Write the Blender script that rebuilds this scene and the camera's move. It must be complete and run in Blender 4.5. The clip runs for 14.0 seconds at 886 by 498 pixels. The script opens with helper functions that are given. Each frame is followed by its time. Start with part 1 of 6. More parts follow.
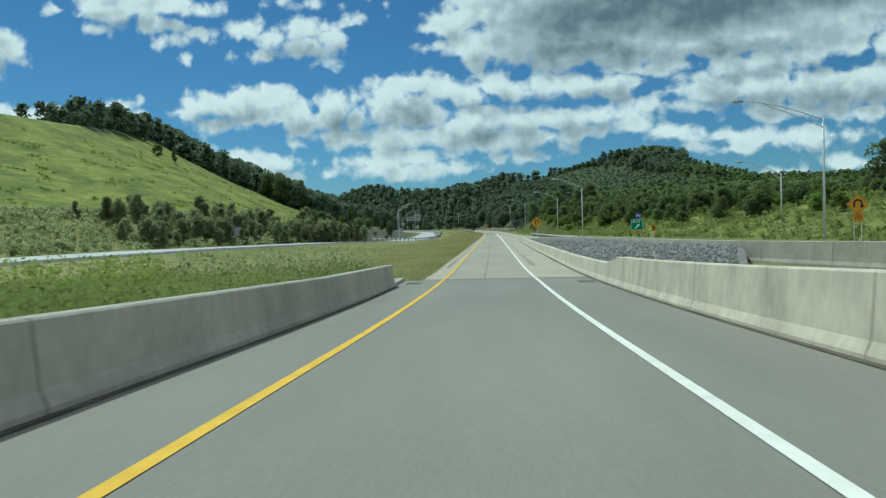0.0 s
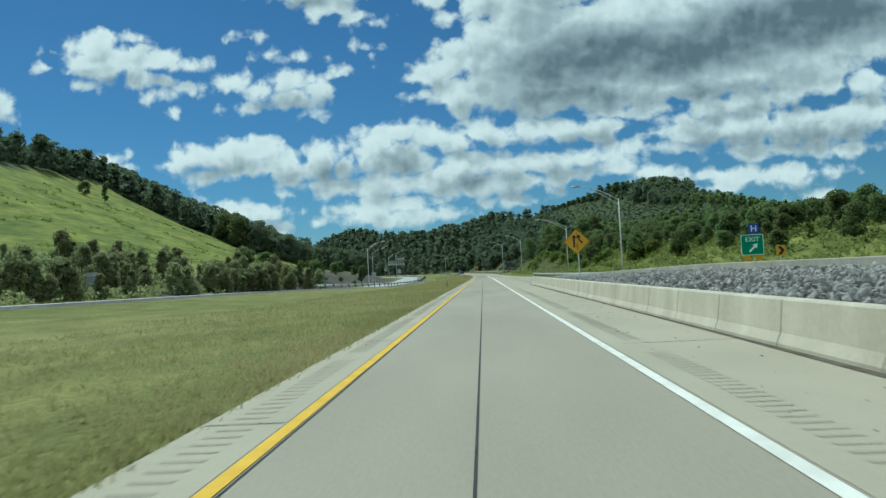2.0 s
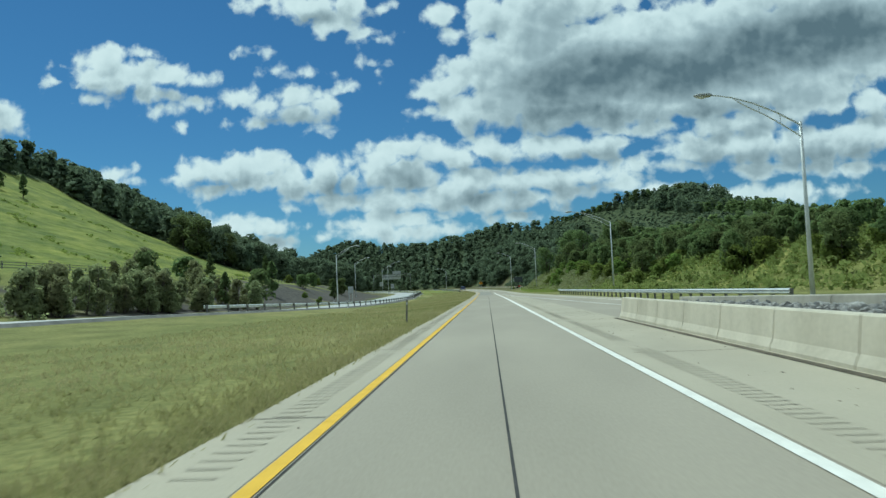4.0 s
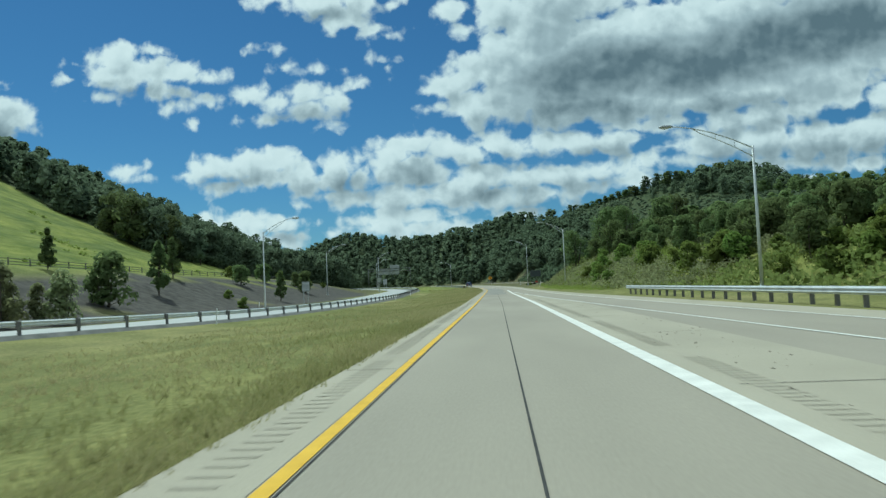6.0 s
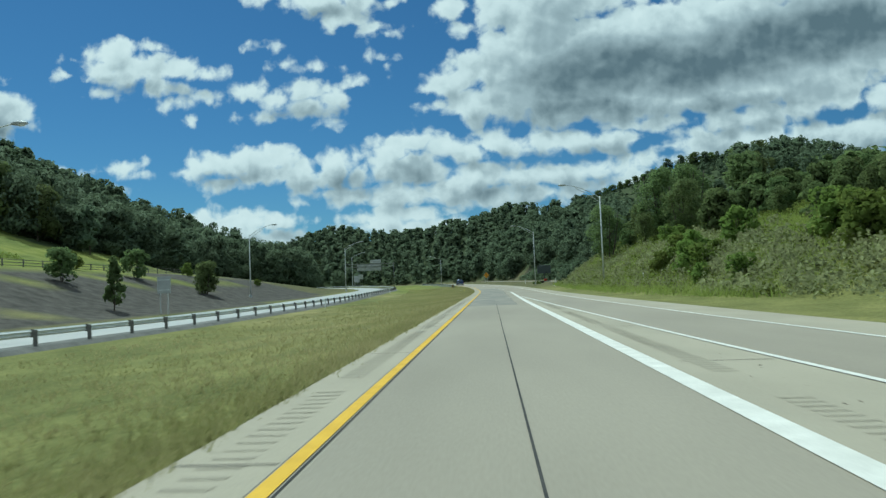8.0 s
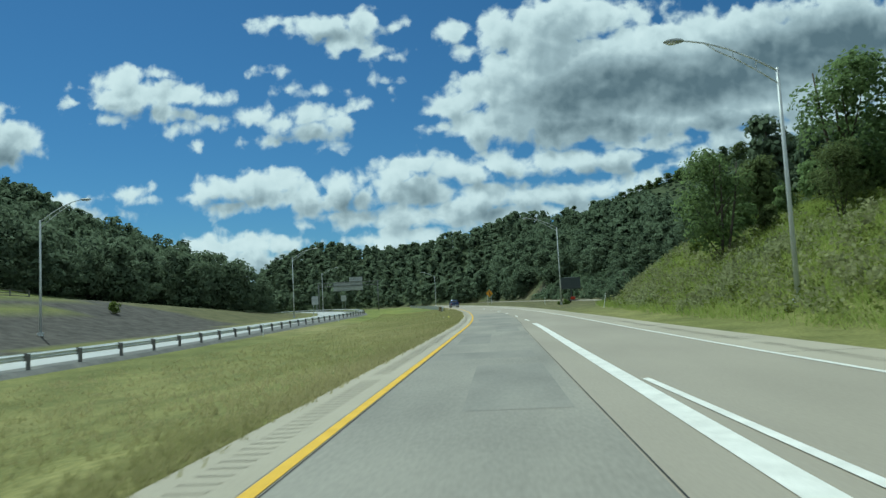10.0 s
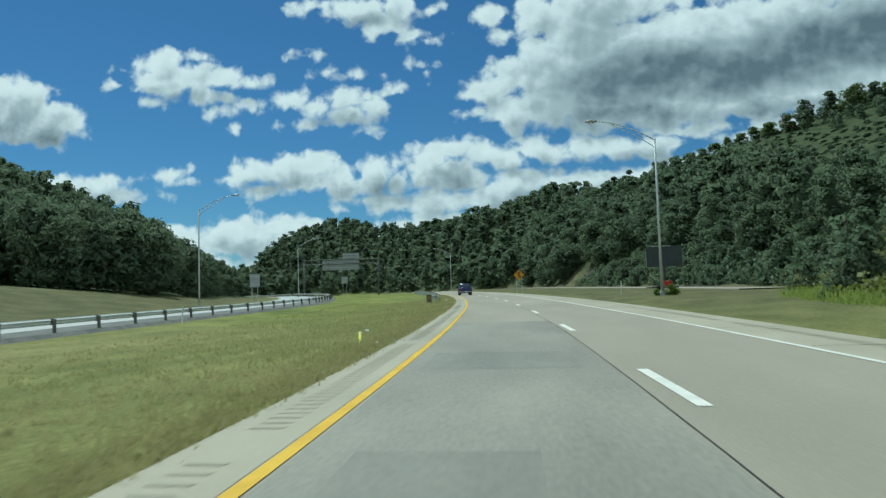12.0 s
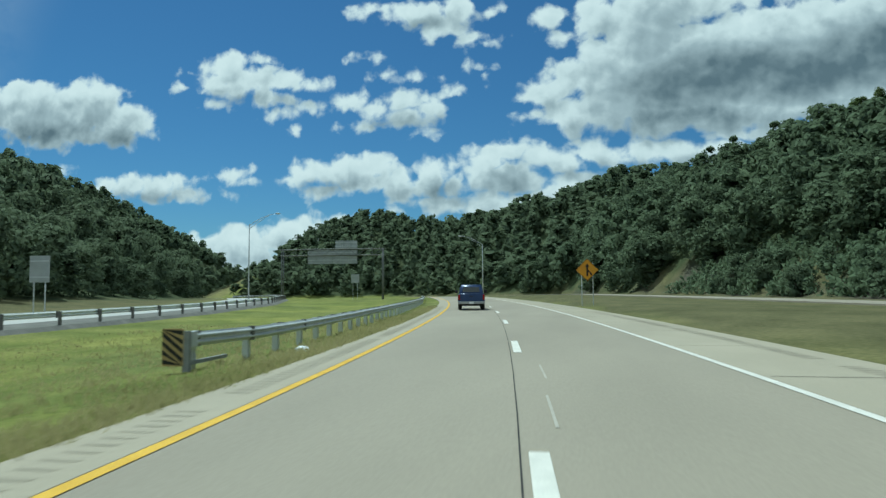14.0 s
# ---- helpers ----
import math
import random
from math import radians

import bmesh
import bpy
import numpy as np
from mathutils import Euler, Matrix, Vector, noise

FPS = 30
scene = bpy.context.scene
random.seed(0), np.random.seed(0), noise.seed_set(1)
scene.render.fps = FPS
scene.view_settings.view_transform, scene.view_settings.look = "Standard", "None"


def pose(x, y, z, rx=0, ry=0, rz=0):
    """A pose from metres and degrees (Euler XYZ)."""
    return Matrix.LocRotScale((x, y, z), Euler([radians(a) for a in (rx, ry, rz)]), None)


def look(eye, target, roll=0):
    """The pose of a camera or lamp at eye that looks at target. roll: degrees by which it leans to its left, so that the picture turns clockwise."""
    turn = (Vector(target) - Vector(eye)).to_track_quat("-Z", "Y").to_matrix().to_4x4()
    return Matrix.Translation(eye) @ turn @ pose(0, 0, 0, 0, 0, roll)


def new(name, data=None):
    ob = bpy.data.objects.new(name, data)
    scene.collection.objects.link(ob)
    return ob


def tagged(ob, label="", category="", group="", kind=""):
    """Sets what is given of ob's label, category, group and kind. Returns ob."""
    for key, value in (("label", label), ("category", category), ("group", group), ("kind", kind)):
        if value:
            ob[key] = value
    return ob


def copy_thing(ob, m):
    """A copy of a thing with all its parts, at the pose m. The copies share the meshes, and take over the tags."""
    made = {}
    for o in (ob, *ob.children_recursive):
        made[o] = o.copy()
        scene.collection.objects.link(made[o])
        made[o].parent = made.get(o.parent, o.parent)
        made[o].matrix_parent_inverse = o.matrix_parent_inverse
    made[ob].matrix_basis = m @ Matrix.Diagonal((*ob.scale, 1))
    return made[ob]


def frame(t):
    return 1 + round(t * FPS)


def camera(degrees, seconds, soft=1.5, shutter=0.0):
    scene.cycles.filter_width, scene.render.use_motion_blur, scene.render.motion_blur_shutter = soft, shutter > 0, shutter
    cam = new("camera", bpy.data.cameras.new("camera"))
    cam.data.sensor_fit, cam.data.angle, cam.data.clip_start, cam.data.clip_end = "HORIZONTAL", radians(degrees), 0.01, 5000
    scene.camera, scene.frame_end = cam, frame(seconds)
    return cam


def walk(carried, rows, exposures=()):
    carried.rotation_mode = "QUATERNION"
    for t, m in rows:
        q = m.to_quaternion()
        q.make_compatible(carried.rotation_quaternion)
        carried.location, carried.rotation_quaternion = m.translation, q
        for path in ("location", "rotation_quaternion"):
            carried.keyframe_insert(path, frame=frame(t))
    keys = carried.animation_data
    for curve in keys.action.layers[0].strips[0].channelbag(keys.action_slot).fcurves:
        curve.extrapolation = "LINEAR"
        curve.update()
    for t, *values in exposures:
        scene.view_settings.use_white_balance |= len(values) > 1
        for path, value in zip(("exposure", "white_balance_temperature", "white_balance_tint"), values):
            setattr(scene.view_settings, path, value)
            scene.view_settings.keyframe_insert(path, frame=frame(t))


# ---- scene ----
cam = camera(64.49, 14.0, soft=1.4, shutter=0.12)
# seconds, x, y, z, pitch, roll, yaw
PATH = [
    (0.0, 0.00, -0.00, 2.48, -1.60, 1.51, 4.09),
    (0.5, -0.05, 10.52, 2.10, -0.49, 2.43, 3.66),
    (1.0, -0.15, 21.10, 1.77, 0.47, 3.02, 3.31),
    (1.5, -0.25, 31.84, 1.56, 1.50, 2.99, 3.20),
    (2.0, -0.33, 42.71, 1.49, 2.08, 3.00, 3.28),
    (2.5, -0.42, 53.68, 1.42, 2.69, 2.75, 3.22),
    (3.0, -0.51, 64.73, 1.45, 3.16, 2.64, 3.34),
    (3.5, -0.56, 75.85, 1.42, 3.41, 2.54, 3.44),
    (6.0, -0.72, 138.16, 1.37, 3.10, 2.52, 4.45),
    (6.5, -0.71, 150.75, 1.41, 3.12, 2.63, 4.33),
    (7.0, -0.77, 163.43, 1.38, 2.93, 2.37, 4.10),
    (9.5, -0.72, 231.72, 1.41, 3.35, 2.11, 4.59),
    (10.0, -0.70, 245.46, 1.42, 4.70, 2.89, 4.78),
    (10.5, -0.76, 259.40, 1.42, 5.41, 3.16, 5.07),
    (11.0, -0.86, 273.48, 1.43, 5.17, 2.90, 5.63),
    (11.5, -0.98, 287.67, 1.45, 4.36, 2.45, 6.43),
    (12.0, -1.17, 301.92, 1.52, 3.59, 1.76, 7.41),
    (12.5, -1.50, 316.25, 1.62, 3.26, 0.99, 8.32),
    (13.0, -2.05, 330.69, 1.76, 3.28, 0.56, 9.41),
    (13.3, -2.44, 339.41, 1.82, 3.43, 0.35, 10.06),
    (13.5, -2.71, 345.24, 1.88, 3.49, 0.16, 10.57),
    (14.0, -3.41, 359.85, 2.04, 3.86, 0.43, 11.81),
]
walk(cam, [(t, pose(x, y, z, 90 + p, r, w)) for t, x, y, z, p, r, w in PATH],
     exposures=[(0.0, -0.27, 5430, -14), (14.0, -0.29, 5430, -14)])
# ---- daylight ----
SUN_AZ, SUN_EL = radians(-41), radians(57)      # azimuth from +y towards +x
SUN = Vector((math.sin(SUN_AZ) * math.cos(SUN_EL), math.cos(SUN_AZ) * math.cos(SUN_EL), math.sin(SUN_EL)))
world = bpy.data.worlds.new("sky")
scene.world = world
world.use_nodes = True
wt = world.node_tree
wt.nodes.clear()


def wnode(kind, interpolation_type=""):
    n = wt.nodes.new(kind)
    if interpolation_type:
        n.interpolation_type = interpolation_type
    return n


def wmath(op, a, b=None, c=None):
    n = wt.nodes.new("ShaderNodeMath")
    n.operation = op
    for i, v in enumerate((a, b, c)):
        if v is None:
            continue
        if isinstance(v, (int, float)):
            n.inputs[i].default_value = v
        else:
            wt.links.new(v, n.inputs[i])
    return n.outputs[0]


sky = wnode("ShaderNodeTexSky")
sky.sky_type, sky.sun_disc = "NISHITA", False
sky.sun_elevation, sky.sun_rotation = SUN_EL, SUN_AZ
sky.air_density, sky.dust_density, sky.ozone_density = 1.0, 0.15, 4.0
bg = wnode("ShaderNodeBackground")
bg.inputs[1].default_value = 0.063
deep = wnode("ShaderNodeMix")
deep.data_type, deep.blend_type = "RGBA", "MULTIPLY"
deep.inputs[0].default_value, deep.inputs[7].default_value = 1.0, (0.68, 0.93, 1.12, 1)
wt.links.new(sky.outputs[0], deep.inputs[6])
wt.links.new(deep.outputs[2], bg.inputs[0])
wout = wnode("ShaderNodeOutputWorld")
wt.links.new(bg.outputs[0], wout.inputs[0])

sun = new("sun", bpy.data.lights.new("sun", "SUN"))
sun.data.energy, sun.data.angle, sun.data.color = 3.6, radians(0.6), (1.0, 0.95, 0.86)
sun.matrix_world = look(SUN * 500, (0, 0, 0))
# ---- fair-weather cumulus, by their bearing and height over the horizon: (x/y, z/y, half width, half height) ----
CLOUDS = {
    "left": ((-0.911, 0.314, 0.111, 0.053), (-0.803, 0.319, 0.077, 0.044), (-0.744, 0.289, 0.054, 0.041), (-0.844, 0.273, 0.13, 0.023), (-1.024, 0.321, 0.092, 0.049), (-0.94, 0.34, 0.067, 0.029), (-0.846, 0.339, 0.054, 0.027)),
    "left_low": ((-0.684, 0.178, 0.102, 0.02), (-0.725, 0.186, 0.057, 0.018), (-0.624, 0.167, 0.05, 0.013), (-0.907, 0.213, 0.044, 0.01)),
    "upper": ((-0.561, 0.365, 0.039, 0.021), (-0.572, 0.348, 0.039, 0.021), (-0.53, 0.336, 0.053, 0.028), (-0.487, 0.312, 0.044, 0.017), (-0.465, 0.332, 0.044, 0.017), (-0.417, 0.324, 0.036, 0.014), (-0.495, 0.351, 0.022, 0.012), (-0.47, 0.285, 0.024, 0.012), (-0.441, 0.255, 0.01, 0.009), (-0.639, 0.339, 0.02, 0.011), (-0.62, 0.363, 0.012, 0.004), (-0.571, 0.31, 0.021, 0.009), (-0.487, 0.371, 0.018, 0.004), (-0.413, 0.297, 0.019, 0.008), (-0.448, 0.305, 0.026, 0.009)),
    "upper_mid": ((-0.353, 0.3, 0.026, 0.015), (-0.335, 0.26, 0.029, 0.008), (-0.268, 0.293, 0.032, 0.022), (-0.265, 0.272, 0.051, 0.02), (-0.227, 0.278, 0.03, 0.017), (-0.303, 0.283, 0.03, 0.013), (-0.197, 0.299, 0.014, 0.008), (-0.256, 0.324, 0.019, 0.007), (-0.298, 0.334, 0.009, 0.003), (-0.249, 0.24, 0.012, 0.004), (-0.151, 0.333, 0.013, 0.01), (-0.145, 0.323, 0.007, 0.01), (-0.239, 0.295, 0.017, 0.01)),
    "top": ((-0.247, 0.425, 0.068, 0.02), (-0.205, 0.401, 0.039, 0.024), (-0.179, 0.418, 0.034, 0.025), (-0.168, 0.379, 0.022, 0.008), (-0.146, 0.368, 0.013, 0.007), (-0.306, 0.436, 0.038, 0.01), (-0.332, 0.36, 0.014, 0.003), (-0.138, 0.415, 0.015, 0.007)),
    "belt": ((-0.455, 0.181, 0.035, 0.01), (-0.421, 0.187, 0.033, 0.02), (-0.391, 0.187, 0.034, 0.022), (-0.356, 0.195, 0.037, 0.023), (-0.314, 0.193, 0.03, 0.023), (-0.331, 0.175, 0.051, 0.022), (-0.391, 0.164, 0.038, 0.013), (-0.268, 0.176, 0.025, 0.015), (-0.222, 0.18, 0.035, 0.023), (-0.248, 0.162, 0.05, 0.02), (-0.189, 0.166, 0.025, 0.021), (-0.138, 0.199, 0.035, 0.025), (-0.109, 0.208, 0.036, 0.018), (-0.147, 0.177, 0.033, 0.023), (-0.102, 0.171, 0.057, 0.03), (-0.19, 0.133, 0.058, 0.016), (-0.128, 0.131, 0.07, 0.023), (-0.551, 0.192, 0.039, 0.008), (-0.516, 0.182, 0.035, 0.005), (-0.286, 0.127, 0.015, 0.003), (-0.232, 0.141, 0.042, 0.012)),
    "low": ((-0.535, 0.077, 0.086, 0.032), (-0.441, 0.088, 0.074, 0.031), (-0.382, 0.106, 0.045, 0.017), (-0.368, 0.08, 0.054, 0.024), (-0.487, 0.05, 0.122, 0.017), (-0.389, 0.112, 0.027, 0.017), (-0.359, 0.102, 0.042, 0.015), (-0.308, 0.101, 0.042, 0.015), (-0.284, 0.086, 0.025, 0.012), (-0.334, 0.08, 0.067, 0.015), (-0.232, 0.086, 0.018, 0.007), (-0.183, 0.1, 0.03, 0.013), (-0.15, 0.104, 0.03, 0.016), (-0.113, 0.102, 0.049, 0.018), (-0.077, 0.084, 0.057, 0.013), (-0.143, 0.087, 0.074, 0.015)),
    "mid": ((-0.064, 0.2, 0.037, 0.021), (-0.032, 0.187, 0.036, 0.02), (0.013, 0.201, 0.04, 0.021), (0.065, 0.202, 0.053, 0.019), (0.121, 0.198, 0.048, 0.018), (0.172, 0.191, 0.035, 0.019), (0.2, 0.195, 0.019, 0.014), (-0.018, 0.151, 0.056, 0.024), (0.047, 0.152, 0.048, 0.018), (0.103, 0.149, 0.048, 0.018), (0.154, 0.156, 0.039, 0.018), (-0.059, 0.136, 0.049, 0.023), (0.005, 0.124, 0.064, 0.021), (0.077, 0.124, 0.064, 0.019), (0.133, 0.133, 0.047, 0.016), (0.044, 0.102, 0.048, 0.011), (0.222, 0.164, 0.031, 0.011), (0.246, 0.181, 0.019, 0.01)),
    "great": ((-0.002, 0.305, 0.054, 0.033), (-0.052, 0.291, 0.049, 0.025), (-0.021, 0.26, 0.049, 0.028), (-0.069, 0.264, 0.025, 0.01), (0.036, 0.335, 0.048, 0.036), (0.082, 0.365, 0.064, 0.05), (0.018, 0.395, 0.041, 0.033), (-0.047, 0.4, 0.025, 0.017), (-0.032, 0.369, 0.018, 0.012), (0.07, 0.283, 0.104, 0.057), (0.151, 0.311, 0.127, 0.082), (0.27, 0.319, 0.156, 0.089), (0.387, 0.327, 0.153, 0.088), (0.502, 0.334, 0.128, 0.08), (0.172, 0.252, 0.118, 0.036), (0.107, 0.24, 0.095, 0.023), (0.305, 0.252, 0.124, 0.032), (0.436, 0.267, 0.106, 0.04), (0.201, 0.218, 0.063, 0.01), (0.116, 0.404, 0.096, 0.041), (0.521, 0.285, 0.037, 0.019)),
    "right": ((0.244, 0.126, 0.046, 0.014), (0.366, 0.114, 0.06, 0.016), (0.433, 0.116, 0.045, 0.017), (0.328, 0.102, 0.046, 0.009), (0.198, 0.136, 0.039, 0.016), (0.515, 0.143, 0.03, 0.009), (0.485, 0.079, 0.045, 0.008), (0.41, 0.07, 0.038, 0.006), (0.275, 0.22, 0.031, 0.013), (0.333, 0.214, 0.046, 0.019), (0.379, 0.219, 0.053, 0.021), (0.433, 0.227, 0.045, 0.019), (0.487, 0.233, 0.045, 0.017), (0.539, 0.236, 0.037, 0.019), (0.308, 0.187, 0.054, 0.019), (0.377, 0.183, 0.068, 0.025), (0.453, 0.182, 0.068, 0.03), (0.528, 0.186, 0.052, 0.031), (0.413, 0.153, 0.083, 0.013), (0.518, 0.143, 0.03, 0.009), (0.276, 0.161, 0.031, 0.008), (0.335, 0.122, 0.046, 0.011), (0.463, 0.115, 0.037, 0.009), (0.286, 0.201, 0.031, 0.014)),
}
CLOUD_BASES = {
    "dark": ((0.214, 0.306, 0.118, 0.032), (0.15, 0.294, 0.087, 0.028), (0.307, 0.296, 0.116, 0.031), (0.409, 0.317, 0.114, 0.037), (0.502, 0.334, 0.098, 0.04), (0.11, 0.281, 0.056, 0.023)),
    "soft": ((0.155, 0.241, 0.095, 0.013), (0.107, 0.228, 0.056, 0.008), (0.335, 0.238, 0.046, 0.011), (0.368, 0.166, 0.076, 0.011), (0.452, 0.167, 0.083, 0.011), (0.332, 0.198, 0.031, 0.006), (0.455, 0.208, 0.045, 0.006), (0.413, 0.149, 0.06, 0.006), (0.027, 0.163, 0.056, 0.01), (0.006, 0.128, 0.048, 0.01), (0.069, 0.112, 0.04, 0.007), (-0.107, 0.163, 0.033, 0.018), (0.167, 0.178, 0.039, 0.006), (0.118, 0.134, 0.032, 0.006), (-0.383, 0.166, 0.038, 0.008), (-0.214, 0.156, 0.042, 0.01), (-0.19, 0.134, 0.041, 0.007), (-0.526, 0.314, 0.035, 0.008), (-0.448, 0.309, 0.026, 0.005), (-0.278, 0.258, 0.042, 0.007), (-0.247, 0.41, 0.042, 0.008), (-0.326, 0.082, 0.042, 0.007)),
    "soft_left": ((-0.876, 0.269, 0.12, 0.015), (-0.759, 0.262, 0.042, 0.011), (-0.684, 0.166, 0.071, 0.007)),
}
tcw = wnode("ShaderNodeTexCoord")
sep = wnode("ShaderNodeSeparateXYZ")
wt.links.new(tcw.outputs["Generated"], sep.inputs[0])
ahead = wmath("MAXIMUM", sep.outputs[1], 0.02)
flat = wnode("ShaderNodeCombineXYZ")
wt.links.new(wmath("DIVIDE", sep.outputs[0], ahead), flat.inputs[0])
wt.links.new(wmath("DIVIDE", sep.outputs[2], ahead), flat.inputs[1])


def wvec(op, a, b, c=None):
    n = wt.nodes.new("ShaderNodeVectorMath")
    n.operation = op
    for i, v in enumerate((a, b, c)):
        if v is None:
            continue
        if isinstance(v, tuple):
            n.inputs[i].default_value = v
        else:
            wt.links.new(v, n.inputs[i])
    return n.outputs["Value"] if op == "DOT_PRODUCT" else n.outputs[0]


def wnoise(vec, scale, detail, rough=0.55, colour=False):
    n = wnode("ShaderNodeTexNoise")
    n.inputs["Scale"].default_value, n.inputs["Detail"].default_value, n.inputs["Roughness"].default_value = scale, detail, rough
    wt.links.new(vec, n.inputs["Vector"])
    return n.outputs["Color" if colour else 0]


def inside(vec, table, soft=0.0):
    """How deep a bearing lies inside the nearest of the rounded heaps; below 0 outside."""
    best = None
    for k, (u, v, a, b) in enumerate(e for group in table.values() for e in group):
        if k and k % 6 == 0:
            vec = wvec("MULTIPLY_ADD", best, (1e-8, 1e-8, 0.0), vec)     # takes the heaps a few at a time, in turn
        q = wt.nodes.new("ShaderNodeVectorMath")
        q.operation = "LENGTH"
        wt.links.new(wvec("MULTIPLY_ADD", vec, (1 / a, 1 / b, 0.0), (-u / a, -v / b, 0.0)), q.inputs[0])
        r = min(a, b, 0.05)
        d = wmath("MULTIPLY_ADD", q.outputs["Value"], -r, r)
        best = d if best is None else (wmath("SMOOTH_MAX", best, d, soft) if soft else wmath("MAXIMUM", best, d))
    return best


def wpuff(vec, scale, soft=0.35):
    """Rounded billows: 1 at the middle of each, falling off to the seams."""
    n = wnode("ShaderNodeTexVoronoi")
    n.voronoi_dimensions, n.feature = "2D", "SMOOTH_F1"
    n.inputs["Scale"].default_value, n.inputs["Smoothness"].default_value = scale, soft
    wt.links.new(vec, n.inputs["Vector"])
    return wmath("SUBTRACT", 0.62, n.outputs["Distance"])


def warped(amount, scale, detail):
    d = wvec("SUBTRACT", wnoise(flat.outputs[0], scale, detail, 0.55, True), (0.5, 0.5, 0.5))
    return wvec("MULTIPLY_ADD", d, (amount, amount * 0.8, 0.0), flat.outputs[0])


def heap(vec):
    """Height of the cloud's relief: billows on billows."""
    a = wmath("MULTIPLY_ADD", wpuff(vec, 34.0), 0.6, wpuff(vec, 15.0))
    return wmath("MULTIPLY_ADD", wpuff(vec, 80.0), 0.32, a)


def ranged(value, a, b, c=0.0, d=1.0):
    n = wnode("ShaderNodeMapRange", interpolation_type="SMOOTHSTEP")
    n.inputs[1].default_value, n.inputs[2].default_value, n.inputs[3].default_value, n.inputs[4].default_value = a, b, c, d
    wt.links.new(value, n.inputs[0])
    return n.outputs[0]


swirl = warped(0.03, 14.0, 4)
wisp = warped(0.03, 26.0, 5)
relief_here = heap(wisp)
grain = wmath("SUBTRACT", wnoise(swirl, 30.0, 6, 0.5), 0.5)
rough_edge = wmath("MULTIPLY_ADD", grain, 0.052, wmath("MULTIPLY_ADD", relief_here, 0.010, -0.002))
body = wmath("ADD", inside(swirl, CLOUDS), rough_edge)
cover = ranged(body, -0.003, 0.011)
# how much cloud stands between a place and the light above it
above = wmath("ADD", inside(wvec("ADD", swirl, (-0.006, 0.02, 0.0)), CLOUDS, 0.01), wmath("MULTIPLY", grain, 0.03))
under = ranged(above, -0.014, 0.04, 0.0, 0.56)
drift = warped(0.06, 7.0, 5)
dark = ranged(wmath("MULTIPLY_ADD", grain, 0.02, inside(drift, {"dark": CLOUD_BASES["dark"]}, 0.02)), -0.05, 0.03, 0.0, 0.98)
soft_base = ranged(wmath("MULTIPLY_ADD", grain, 0.02, inside(drift, {k: v for k, v in CLOUD_BASES.items() if k != "dark"}, 0.01)), -0.016, 0.014, 0.0, 0.36)
relief = wmath("SUBTRACT", heap(wvec("ADD", wisp, (-0.006, 0.011, 0.0))), relief_here)
shade = wmath("MULTIPLY_ADD", relief, 0.2, wmath("MULTIPLY_ADD", grain, 0.3, wmath("MAXIMUM", dark, wmath("ADD", under, soft_base))))
tone = wnode("ShaderNodeValToRGB")
tone.color_ramp.elements[0].position, tone.color_ramp.elements[0].color = 0.0, (1.0, 1.0, 0.985, 1)
tone.color_ramp.elements[1].position, tone.color_ramp.elements[1].color = 1.0, (0.17, 0.215, 0.25, 1)
for pos, c in ((0.2, (0.88, 0.9, 0.9)), (0.5, (0.53, 0.575, 0.605))):
    e = tone.color_ramp.elements.new(pos)
    e.color = (*c, 1)
wt.links.new(shade, tone.inputs[0])
cloud_light = wnode("ShaderNodeBackground")
wt.links.new(tone.outputs[0], cloud_light.inputs[0])
cloud_light.inputs[1].default_value = 0.92
# the same broken cloud goes on overhead and behind
around = wnode("ShaderNodeMapRange", interpolation_type="SMOOTHSTEP")
around.inputs[1].default_value, around.inputs[2].default_value = 0.40, 0.54
wt.links.new(wnoise(tcw.outputs["Generated"], 3.2, 6, 0.6), around.inputs[0])
outside = wnode("ShaderNodeMapRange", interpolation_type="SMOOTHSTEP")
outside.inputs[1].default_value, outside.inputs[2].default_value, outside.inputs[3].default_value, outside.inputs[4].default_value = 0.5, 0.72, 1.0, 0.0
wt.links.new(sep.outputs[1], outside.inputs[0])
front = wmath("MULTIPLY", cover, wmath("SUBTRACT", 1.0, outside.outputs[0]))
blend = wnode("ShaderNodeMixShader")
wt.links.new(wmath("MULTIPLY_ADD", around.outputs[0], outside.outputs[0], front), blend.inputs[0])
wt.links.new(bg.outputs[0], blend.inputs[1])
wt.links.new(cloud_light.outputs[0], blend.inputs[2])
wt.links.new(blend.outputs[0], wout.inputs[0])
